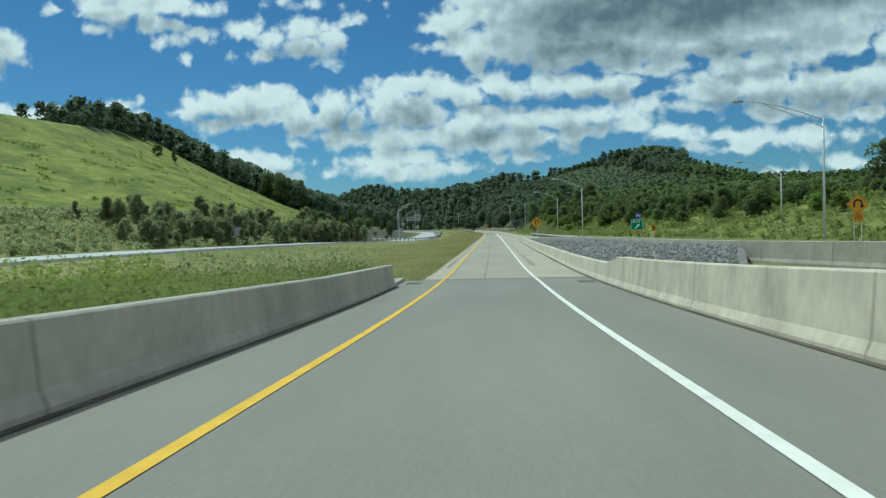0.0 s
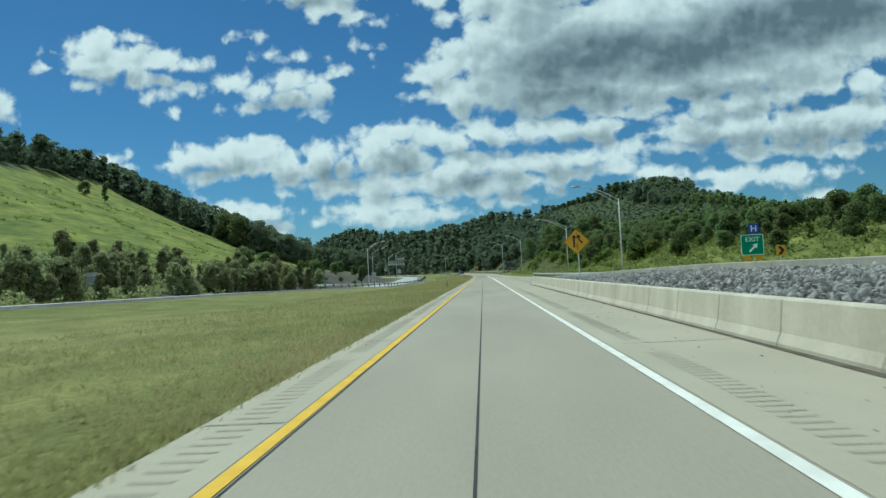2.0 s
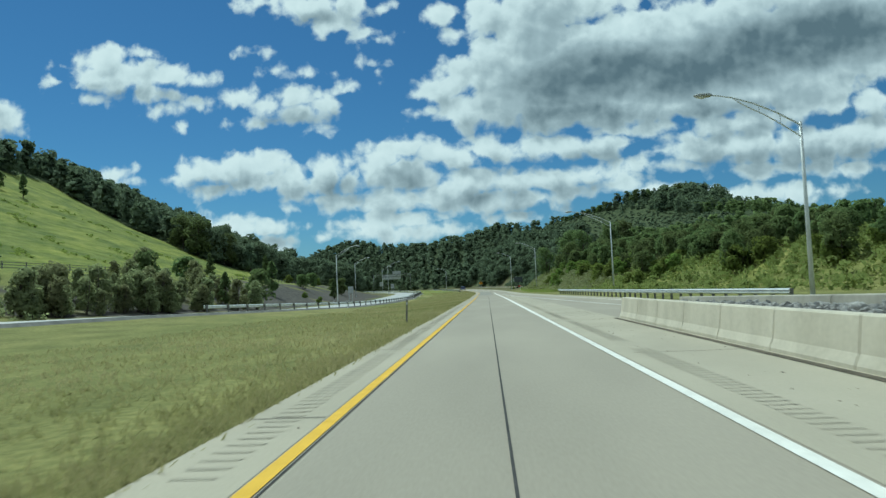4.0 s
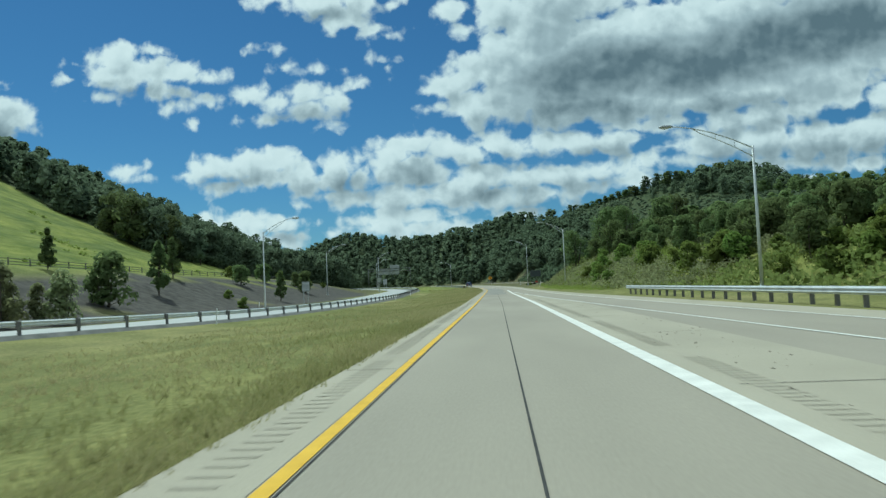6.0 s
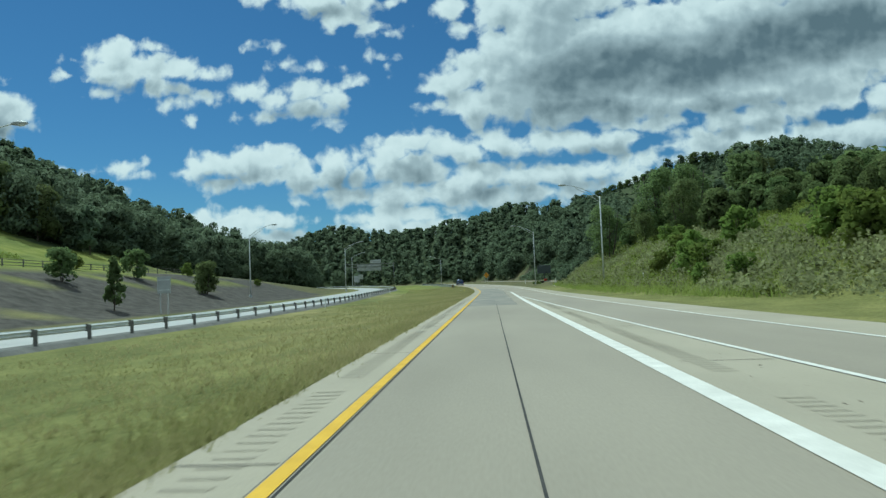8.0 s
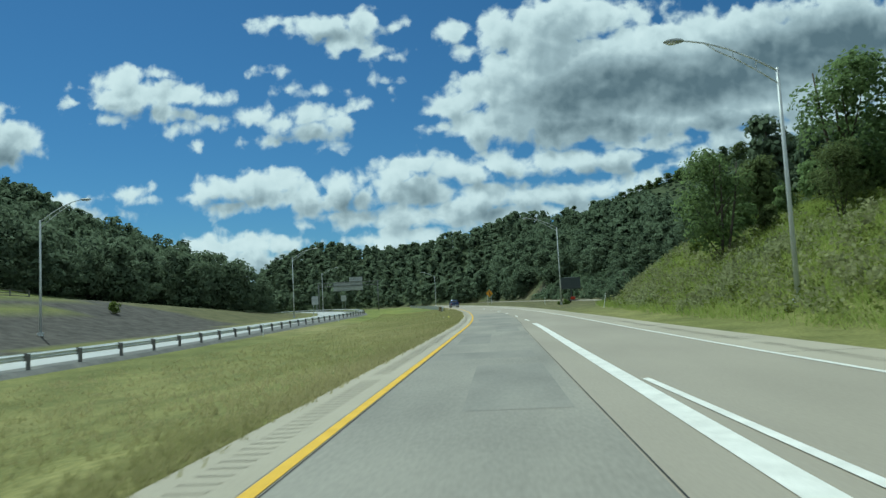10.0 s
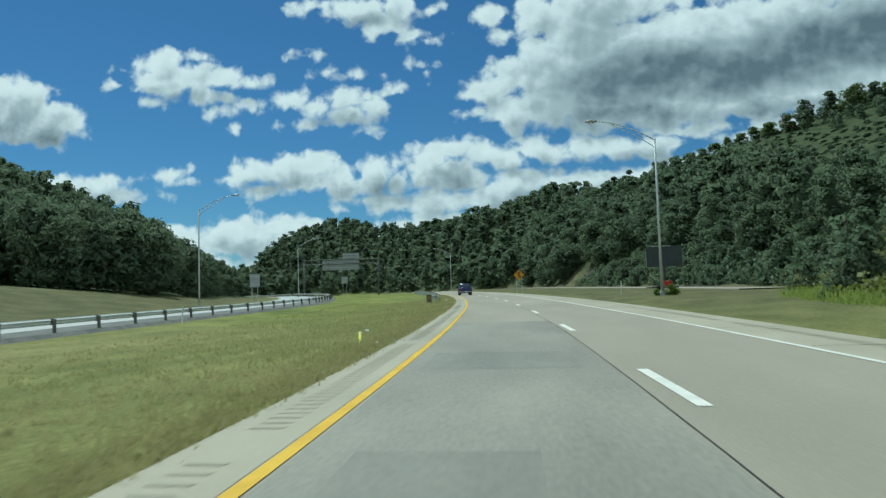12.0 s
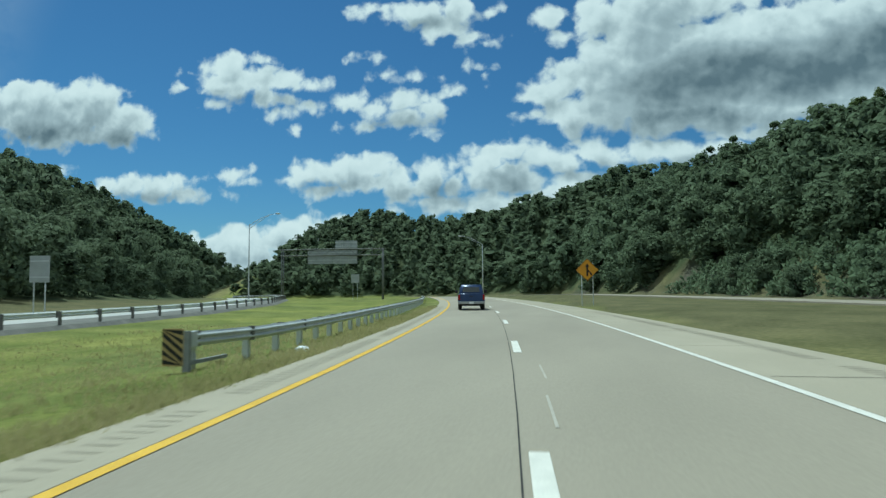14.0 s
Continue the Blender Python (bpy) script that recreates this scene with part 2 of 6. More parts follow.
# ---- materials ----
def material(name, dark, light, scale=3.0, fine=40.0, rough=0.85, bump=0.25, metal=0.0, mix_fine=0.35, spec=0.3, rand=0.0, stretch=(1, 1, 1), depth=0.02):
    """Two colours mixed by a coarse and a fine noise, with relief from the fine one."""
    m = bpy.data.materials.new(name)
    m.use_nodes = True
    nt = m.node_tree
    b = nt.nodes["Principled BSDF"]
    tc = nt.nodes.new("ShaderNodeTexCoord")
    mp = nt.nodes.new("ShaderNodeMapping")
    mp.inputs["Scale"].default_value = stretch
    nt.links.new(tc.outputs["Object"], mp.inputs[0])
    n1 = nt.nodes.new("ShaderNodeTexNoise")
    n1.inputs["Scale"].default_value, n1.inputs["Detail"].default_value = scale, 5
    n2 = nt.nodes.new("ShaderNodeTexNoise")
    n2.inputs["Scale"].default_value, n2.inputs["Detail"].default_value = fine, 4
    for n in (n1, n2):
        nt.links.new(mp.outputs[0], n.inputs["Vector"])
    mx = nt.nodes.new("ShaderNodeMix")
    mx.inputs[0].default_value = mix_fine
    nt.links.new(n1.outputs[0], mx.inputs[2])
    nt.links.new(n2.outputs[0], mx.inputs[3])
    fac = mx.outputs[0]
    if rand:
        oi = nt.nodes.new("ShaderNodeObjectInfo")
        ma = nt.nodes.new("ShaderNodeMath")
        ma.operation = "MULTIPLY_ADD"
        nt.links.new(oi.outputs["Random"], ma.inputs[0])
        ma.inputs[1].default_value = rand
        nt.links.new(fac, ma.inputs[2])
        sub = nt.nodes.new("ShaderNodeMath")
        sub.operation = "SUBTRACT"
        nt.links.new(ma.outputs[0], sub.inputs[0])
        sub.inputs[1].default_value = rand / 2
        fac = sub.outputs[0]
    cr = nt.nodes.new("ShaderNodeValToRGB")
    cr.color_ramp.elements[0].position, cr.color_ramp.elements[1].position = 0.32, 0.68
    cr.color_ramp.elements[0].color, cr.color_ramp.elements[1].color = (*dark, 1), (*light, 1)
    nt.links.new(fac, cr.inputs[0])
    nt.links.new(cr.outputs[0], b.inputs["Base Color"])
    b.inputs["Roughness"].default_value, b.inputs["Metallic"].default_value = rough, metal
    b.inputs["Specular IOR Level"].default_value = spec
    if bump:
        bp = nt.nodes.new("ShaderNodeBump")
        bp.inputs["Strength"].default_value, bp.inputs["Distance"].default_value = bump, depth
        nt.links.new(n2.outputs[0], bp.inputs["Height"])
        nt.links.new(bp.outputs[0], b.inputs["Normal"])
    return m


def leafy(name, dark, light, scale=0.6, glow=0.25, vary=1.0):
    """Leaves: varied per leaf cluster, with light passing through."""
    m = material(name, dark, light, scale, 9.0, 0.75, 0.0, mix_fine=0.5, spec=0.04)
    nt = m.node_tree
    b = nt.nodes["Principled BSDF"]
    cr = next(n for n in nt.nodes if n.type == "VALTORGB")
    geo = nt.nodes.new("ShaderNodeNewGeometry")
    hs = nt.nodes.new("ShaderNodeHueSaturation")
    ma = nt.nodes.new("ShaderNodeMapRange")
    ma.inputs[3].default_value, ma.inputs[4].default_value = 1 - 0.25 * vary, 1 + 0.22 * vary
    nt.links.new(geo.outputs["Random Per Island"], ma.inputs[0])
    oi = nt.nodes.new("ShaderNodeObjectInfo")
    hue, tone_ = nt.nodes.new("ShaderNodeMapRange"), nt.nodes.new("ShaderNodeMapRange")
    hue.inputs[3].default_value, hue.inputs[4].default_value = 0.5 - 0.022 * vary, 0.5 + 0.012 * vary
    tone_.inputs[3].default_value, tone_.inputs[4].default_value = 1 - 0.22 * vary, 1 + 0.22 * vary
    both = nt.nodes.new("ShaderNodeMath")
    both.operation = "MULTIPLY"
    for n in (hue, tone_):
        nt.links.new(oi.outputs["Random"], n.inputs[0])
    nt.links.new(hue.outputs[0], hs.inputs["Hue"])
    nt.links.new(ma.outputs[0], both.inputs[0])
    nt.links.new(tone_.outputs[0], both.inputs[1])
    nt.links.new(both.outputs[0], hs.inputs["Value"])
    nt.links.new(cr.outputs[0], hs.inputs["Color"])
    nt.links.new(hs.outputs[0], b.inputs["Base Color"])
    tr = nt.nodes.new("ShaderNodeBsdfTranslucent")
    nt.links.new(hs.outputs[0], tr.inputs[0])
    ms = nt.nodes.new("ShaderNodeMixShader")
    ms.inputs[0].default_value = glow
    nt.links.new(b.outputs[0], ms.inputs[1])
    nt.links.new(tr.outputs[0], ms.inputs[2])
    nt.links.new(ms.outputs[0], nt.nodes["Material Output"].inputs[0])
    return m


M_SLAB = material("pale_concrete_paving", (0.295, 0.26, 0.205), (0.382, 0.337, 0.266), 0.35, 30, 0.8, 0.15, stretch=(1, 0.25, 1))
M_DECK = material("grey_deck_concrete", (0.195, 0.181, 0.152), (0.262, 0.243, 0.205), 0.5, 30, 0.8, 0.2, stretch=(1, 0.2, 1))
M_WORN = material("worn_grey_concrete", (0.2, 0.187, 0.16), (0.345, 0.317, 0.262), 0.5, 20, 0.75, 0.15, stretch=(1, 0.3, 1))
M_SHOULDER = material("shoulder_concrete", (0.36, 0.32, 0.245), (0.46, 0.41, 0.315), 0.4, 35, 0.88, 0.2, stretch=(1, 0.5, 1))
M_BARRIER = material("barrier_concrete", (0.44, 0.395, 0.31), (0.66, 0.6, 0.485), 0.9, 18, 0.9, 0.2, stretch=(1, 1, 0.5))
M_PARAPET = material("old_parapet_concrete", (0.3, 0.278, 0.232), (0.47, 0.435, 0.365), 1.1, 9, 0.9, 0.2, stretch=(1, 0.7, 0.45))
# the parapet concrete again, stained, with the sun on it put into the colour
M_PARAPET_SUNLIT = material("sunlit_stained_parapet", (0.4, 0.355, 0.275), (0.7, 0.63, 0.495), 1.3, 9, 0.9, 0.22, stretch=(1, 0.8, 0.4))
M_SCUFF = material("worn_paint_smear", (0.4, 0.37, 0.31), (0.56, 0.53, 0.47), 6, 40, 0.8, 0.05)
M_WHITE = material("white_road_paint", (0.64, 0.62, 0.56), (0.87, 0.84, 0.77), 2.5, 40, 0.7, 0.1)
M_YELLOW = material("yellow_road_paint", (0.62, 0.36, 0.02), (0.8, 0.5, 0.04), 2.5, 40, 0.7, 0.1)
M_JOINT = material("joint_filler", (0.03, 0.03, 0.03), (0.08, 0.075, 0.07), 3, 40, 0.9, 0.1)
M_STEEL = material("galvanised_steel", (0.46, 0.48, 0.49), (0.64, 0.66, 0.66), 2.0, 30, 0.5, 0.08, metal=0.25)
M_POST = material("weathered_post", (0.1, 0.1, 0.095), (0.22, 0.21, 0.19), 3, 30, 0.8, 0.2)
M_BARK = material("bark", (0.05, 0.04, 0.03), (0.13, 0.11, 0.09), 3, 25, 0.95, 0.6, stretch=(1, 1, 0.2))
M_LEAF = leafy("broadleaf_foliage", (0.105, 0.152, 0.062), (0.2, 0.25, 0.095), scale=0.1, glow=0.6)
M_SCRUB = leafy("grey_green_scrub", (0.21, 0.24, 0.12), (0.345, 0.37, 0.18), scale=0.12, glow=0.6)
# woods under cloud shade and haze: both put into these muted, bluish tones
M_LEAF_SHADED = leafy("shaded_woodland_foliage", (0.124, 0.167, 0.103), (0.164, 0.212, 0.124), scale=0.05, glow=0.36, vary=0.4)
M_LEAF_BRIGHT = leafy("bright_shrub_foliage", (0.11, 0.17, 0.035), (0.23, 0.29, 0.075), glow=0.55)
M_STONE = material("riprap_stone", (0.13, 0.122, 0.115), (0.46, 0.44, 0.41), 2.6, 14, 0.9, 0.4, rand=0.5)
# paler, glossier than M_SLAB: the far road's grazing glare put into the material
M_FAR_ROAD = material("sunlit_far_concrete", (0.4, 0.39, 0.36), (0.5, 0.48, 0.44), 0.35, 30, 0.5, 0.05, spec=0.6, stretch=(1, 0.25, 1))
M_GRAVEL = material("grey_gravel", (0.12, 0.118, 0.108), (0.24, 0.232, 0.212), 1.2, 14, 0.95, 0.4)
M_PATCH = material("patched_concrete", (0.19, 0.18, 0.157), (0.3, 0.279, 0.235), 0.7, 16, 0.75, 0.15, stretch=(1, 0.4, 1))
M_DIRT = material("gutter_dirt", (0.05, 0.042, 0.03), (0.16, 0.135, 0.1), 1.5, 22, 0.95, 0.4)
# ---- plan of the roads: everything is given across x at a distance y along the carriageway ----
def lerp(v, a, b):
    return float(np.interp(v, a, b))


def grade(y):
    """Height of the carriageway: it comes down off the bridge, runs level, then climbs gently."""
    s, a, b = 0.0405, 10.0, 45.0
    if y >= b:
        return 0.0095 * 12 * math.log1p(math.exp((min(y, 500) - 295) / 12))
    return s * (b - y) ** 2 / (b - a) / 2 if y >= a else s * (b - a) / 2 + s * (a - y)


def x_yellow(y):
    """The yellow edge line: straight, then a bend to the left of 715 m radius."""
    x = -2.4 - 0.6 * min(max((y - 190) / 95, 0), 1)
    return x - max(y - 285, 0) ** 2 / 1430 + 0.25 * min(max((y - 335) / 35, 0), 1)


def lean(y):
    """Factor that keeps widths true where the road runs askew to x."""
    return math.hypot(1, max(y - 285, 0) / 715)


def x_at(y, off):
    return x_yellow(y) + off * lean(y)


def off_edge(y):
    """Right-hand edge line, from the yellow line."""
    return lerp(y, (60, 120, 180, 196, 215, 240, 262, 300, 328, 350, 370), (22, 14.2, 10.7, 9.9, 9.1, 8.5, 8.2, 8.0, 7.75, 7.3, 7.15))


def off_gore(y):
    """Left-hand line of the joining slip road."""
    return lerp(y, (60, 120, 175, 192, 207, 235, 248, 260), (18.4, 10.9, 7.65, 6.7, 6.05, 5.22, 4.8, 4.48))


def off_lane(y):
    """The line between the two lanes, from the yellow line."""
    return lerp(y, (30, 45, 100, 180, 240, 285, 298, 326, 350, 370), (4.36, 4.25, 4.2, 4.2, 4.12, 4.4, 4.25, 3.92, 3.6, 3.45))


def x_rail(y):
    """Guardrail along the far carriageway."""
    return lerp(y, (-60, 0, 50, 100, 150, 190, 216, 260, 285, 322, 366, 390, 410, 440, 475, 510, 560, 640),
                (-39, -37, -35, -31.5, -26.5, -21.5, -20.3, -20.8, -21.8, -24.5, -27.2, -29.5, -33.6, -42, -56, -76, -112, -175))


def z_left(y):
    return lerp(y, (80, 130, 190), (0.9, 0.5, 0.0)) + (0.3 if y < 45 else 1.0) * grade(max(y, 0)) - lerp(y, (140, 200, 235, 290, 340, 410, 470), (0, 0.5, 0.58, 0.38, 0.26, 0.16, 0))


def x_bank(y):
    """Foot of the right-hand bank."""
    return lerp(y, (-60, 0, 60, 120, 200, 240, 260, 300, 330, 345, 358, 372, 420, 480, 520, 560),
                (56, 50, 40, 28, 16.5, 12.8, 12, 12.2, 12.8, 15, 25, 32, 25, 12, 0, -16))


def x_crest(y):
    """Crest of the long left-hand hill."""
    return -145.0 if y < 230 else -150 - 0.241 * (y - 250)


def z_crest(y):
    return lerp(y, (-100, 100, 200, 230, 280, 384, 495, 600, 700, 780, 860), (22, 34, 40.5, 42, 47.5, 55.5, 58, 53, 49, 39, 20))


def y_ridge(x):
    """Line of the wooded ridge that closes the valley."""
    return lerp(x, (-190, -160, -105, -75, -50, -22, 9, 60), (775, 765, 757, 745, 710, 670, 642, 640))


def z_ridge(x):
    return lerp(x, (-235, -215, -201, -189, -174, -158, -137, -120, -105, -75, -50, -22, 9, 26, 44, 80, 120, 200), (4, 9, 16, 24, 32, 39, 44, 44, 41, 38, 38, 38, 43, 44, 46, 50, 42, 24))


def smooth(v, a, b):
    t = min(max((v - a) / (b - a), 0), 1)
    return t * t * (3 - 2 * t)


def height(x, y):
    """The lie of the land."""
    g = grade(max(y, -20))
    xl, xr = x_at(y, -1.2), x_at(y, off_edge(y) + 2.2 if y > 118 else 8.4)
    rail = x_rail(y)
    lump = noise.noise((x * 0.012, y * 0.012, 3.1)) * 5 + noise.noise((x * 0.05, y * 0.05, 7.7)) * 0.9
    if x > xl and x < xr:
        z = g - 0.06
    elif x <= xl and x >= rail - 1:
        t = (xl - x) / max(xl - rail + 1, 1)
        z = g * (1 - t) + z_left(y) * t - 0.06 - 0.55 * math.sin(math.pi * min(t, 1)) ** 1.3
    elif x < rail - 1:
        u = rail - 11.5 - x
        if u <= 0:
            z = z_left(y) - 0.06
        else:
            cut = lerp(y, (40, 120, 200, 320, 400, 470), (4.5, 6.0, 6.5, 5.5, 2.5, 1.0))
            foot = lerp(y, (300, 350, 400, 430), (28, 27, 18, 8))
            t = max(u - foot, 0) / max(rail - 11.5 - foot - x_crest(y), 20)
            low = z_left(y) + cut * smooth(u, 1, 24)
            rise = t ** lerp(y, (290, 340, 375, 450, 480), (1.22, 1.3, 1.75, 1.75, 1.1)) if t < 1 else 1 - 0.25 * smooth(t, 1, 2.6)
            z = low + max(z_crest(y) - low, 0) * rise + lump * min(u / 60, 1) * 0.35 * smooth(abs(1 - t), 0, 0.3)
    else:
        u = x - max(x_bank(y), xr)
        z = g * (0.6 if y < 45 else 1.0) + 0.3 * smooth(x - xr, 0, 6) - 0.06
        if u > 0:
            crest = lerp(y, (-60, 100, 200, 260, 320, 380, 430, 520, 620), (9, 6, 7, 11, 16, 32, 43, 57, 52))
            slope = lerp(y, (200, 260, 340, 440, 470, 500, 520, 580), (0.55, 0.8, 0.85, 0.85, 0.9, 1.02, 1.12, 1.1))
            crest *= 1 - lerp(y, (440, 540), (0.42, 0.55)) * smooth(x, lerp(y, (480, 540), (98, 118)), lerp(y, (480, 540), (160, 185)))
            z += crest * (1 - math.exp(-u * slope / crest)) + lump * min(u / 60, 1) * 0.5
            z += 3 * math.exp(-((x - 103) / 22) ** 2 - ((y - 480) / 40) ** 2)      # the knoll on the hill's shoulder
    # the ridge that closes the valley
    if y > 540:
        line, top = y_ridge(x), z_ridge(x)
        wall = top * (smooth(y, line - 135, line) if y < line else 1 - 0.4 * smooth(y, line, line + 160))
        z = max(z if y < 600 else min(z, top + 3), wall + 2.5 * noise.noise((x * 0.02, 2.0, 5.0)) - 1) if x > -235 else z
    if abs(x) > 420 or y > 900 or y < -80:
        k = max(smooth(abs(x), 420, 1200), smooth(y, 900, 1700), smooth(-y, 80, 600))
        z = z * (1 - k) + 12 * k
    return z


def coords(lo, hi, step, far, grow=1.35):
    a = list(np.arange(lo, hi + step / 2, step))
    d = step
    left, right = [], []
    while a[0] - sum(left) > -far:
        d *= grow
        left.append(d)
    d = step
    while a[-1] + sum(right) < far:
        d *= grow
        right.append(d)
    return list(reversed([a[0] - s for s in np.cumsum(left)])) + a + [a[-1] + s for s in np.cumsum(right)]


def mesh_from(name, verts, faces, mats=(), smooth_faces=True):
    me = bpy.data.meshes.new(name)
    me.from_pydata(verts, [], faces)
    for m in mats:
        me.materials.append(m)
    if smooth_faces:
        me.polygons.foreach_set("use_smooth", [True] * len(me.polygons))
    me.update()
    return me


def woods(x, y):
    """1 where woodland covers the land."""
    rail = x_rail(y)
    if x < rail - 11 and y < 900:
        u = rail - 11.5 - x
        edge = lerp(y, (330, 345, 360, 380, 390, 400, 420, 445, 480, 520, 600), (48, 45, 41, 35, 24, 17, 12, 10, 6, 4, 6))
        if (x < x_crest(y) + 5 + 5 * noise.noise((y * 0.05, 1.0, 1.0)) and y > 246) or (y > 312 + 0.41 * (-82 - x) + 6 * noise.noise((x * 0.06, 4.0, 0.0)) and u > edge):
            return 1.0
    if x > x_bank(y) + lerp(y, (0, 150, 230, 300, 330, 350, 400), (60, 50, 34, 22, 14, 7, 5)):
        return 1.0
    if y > 500 and x > x_rail(min(y, 640)) + 8 and height(x, y) > 2.5 and x < 400:
        return 1.0
    return 0.0


def open_slope(x, y):
    """True on the open upper slope of the right-hand hill."""
    return 340 < y < 640 and x > x_bank(y) + lerp(y, (340, 400, 440, 490, 520, 560, 640), (16, 25, 30, 38, 42, 44, 40)) + 5 * noise.noise((x * 0.06, y * 0.06, 9.0)) and lerp(y, (570, 640), (0, 17)) < x < lerp(y, (340, 470, 500, 540, 640), (98, 90, 74, 90, 120))


def shale(x, y):
    """1 on the bare grey cutting beside the far carriageway."""
    if 350 < y < 540 and -2 < x - x_bank(y) < 9:
        return 0.85 * smooth(noise.noise((x * 0.1, y * 0.06, 3.0)), -0.1, 0.25)
    u = x_rail(y) - 11.5 - x
    if u <= 1 or y < 130 or y > 348 + 8 * noise.noise((x * 0.1, 0.0, 2.0)):
        return 0.0
    top = lerp(y, (130, 200, 260, 330, 440), (8, 17, 20, 20, 12)) + 5 * noise.noise((x * 0.08, y * 0.08, 1.0))
    return 1.0 if u < top and noise.noise((x * 0.15, y * 0.1, 4.0)) > -0.38 else 0.0


def ground_material():
    m = bpy.data.materials.new("meadow_and_bare_ground")
    m.use_nodes = True
    nt = m.node_tree
    b = nt.nodes["Principled BSDF"]
    b.inputs["Roughness"].default_value, b.inputs["Specular IOR Level"].default_value = 0.95, 0.15
    tc = nt.nodes.new("ShaderNodeTexCoord")

    def noise_at(scale, detail=6, stretch=(1, 1, 1)):
        mp = nt.nodes.new("ShaderNodeMapping")
        mp.inputs["Scale"].default_value = stretch
        nt.links.new(tc.outputs["Object"], mp.inputs[0])
        n = nt.nodes.new("ShaderNodeTexNoise")
        n.inputs["Scale"].default_value, n.inputs["Detail"].default_value = scale, detail
        nt.links.new(mp.outputs[0], n.inputs["Vector"])
        return n.outputs[0]

    def ramp(fac, stops):
        cr = nt.nodes.new("ShaderNodeValToRGB")
        for i, (p, c) in enumerate(stops):
            e = cr.color_ramp.elements[i] if i < 2 else cr.color_ramp.elements.new(p)
            e.position, e.color = p, (*c, 1)
        nt.links.new(fac, cr.inputs[0])
        return cr.outputs[0]

    def mixed(fac, a, c, kind="MIX"):
        mx = nt.nodes.new("ShaderNodeMix")
        mx.data_type, mx.blend_type = "RGBA", kind
        if isinstance(fac, float):
            mx.inputs[0].default_value = fac
        else:
            nt.links.new(fac, mx.inputs[0])
        nt.links.new(a, mx.inputs[6])
        nt.links.new(c, mx.inputs[7])
        return mx.outputs[2]

    coarse, mid, fine = noise_at(0.035, 5, (1, 0.45, 1)), noise_at(0.5, 6, (1, 0.5, 1)), noise_at(7.0, 4)
    meadow = ramp(coarse, [(0.3, (0.175, 0.19, 0.062)), (0.7, (0.36, 0.315, 0.16)), (0.5, (0.245, 0.24, 0.092))])
    blades = ramp(mid, [(0.3, (0.65, 0.68, 0.6)), (0.7, (1.12, 1.1, 1.05))])
    tufts = ramp(fine, [(0.35, (0.72, 0.74, 0.68)), (0.65, (1.15, 1.12, 1.1))])
    grass = mixed(1.0, mixed(1.0, meadow, blades, "MULTIPLY"), tufts, "MULTIPLY")
    lush = ramp(mid, [(0.3, (0.15, 0.19, 0.035)), (0.7, (0.29, 0.31, 0.085))])
    lush = mixed(1.0, lush, ramp(noise_at(0.11, 7, (1, 0.7, 1)), [(0.36, (0.62, 0.68, 0.7)), (0.62, (1.14, 1.08, 1.0))]), "MULTIPLY")
    at_hill = nt.nodes.new("ShaderNodeAttribute")
    at_hill.attribute_name = "hill"
    grass = mixed(at_hill.outputs["Fac"], grass, mixed(1.0, lush, tufts, "MULTIPLY"))
    # dull olive grass colour that stands for cloud shade on verge and bank
    at_dimmed = nt.nodes.new("ShaderNodeAttribute")
    at_dimmed.attribute_name = "rough"
    grass = mixed(at_dimmed.outputs["Fac"], grass, mixed(1.0, ramp(mid, [(0.3, (0.1, 0.1, 0.045)), (0.7, (0.175, 0.162, 0.08))]), tufts, "MULTIPLY"))
    rock = ramp(noise_at(0.9, 8), [(0.3, (0.058, 0.053, 0.046)), (0.7, (0.128, 0.115, 0.099))])
    litter = ramp(mid, [(0.3, (0.04, 0.058, 0.024)), (0.7, (0.078, 0.096, 0.042))])
    at_rock = nt.nodes.new("ShaderNodeAttribute")
    at_rock.attribute_name = "bare"
    # "wood" also covers the open slope, whose dark colour stands for cloud shade
    at_wood = nt.nodes.new("ShaderNodeAttribute")
    at_wood.attribute_name = "wood"
    col = mixed(at_wood.outputs["Fac"], mixed(at_rock.outputs["Fac"], grass, rock), litter)
    nt.links.new(col, b.inputs["Base Color"])
    bp = nt.nodes.new("ShaderNodeBump")
    bp.inputs["Strength"].default_value, bp.inputs["Distance"].default_value = 0.6, 0.12
    nt.links.new(fine, bp.inputs["Height"])
    nt.links.new(bp.outputs[0], b.inputs["Normal"])
    return m


M_GROUND = ground_material()
gx = coords(-170, 110, 3.0, 4300, 1.2)
gy = coords(-60, 790, 4.0, 4300, 1.25)
gv = [(x, y, height(x, y)) for y in gy for x in gx]
nx = len(gx)
gf = [(j * nx + i, j * nx + i + 1, (j + 1) * nx + i + 1, (j + 1) * nx + i) for j in range(len(gy) - 1) for i in range(nx - 1)]
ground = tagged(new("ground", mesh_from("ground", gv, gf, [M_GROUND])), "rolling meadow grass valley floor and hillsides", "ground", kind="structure")

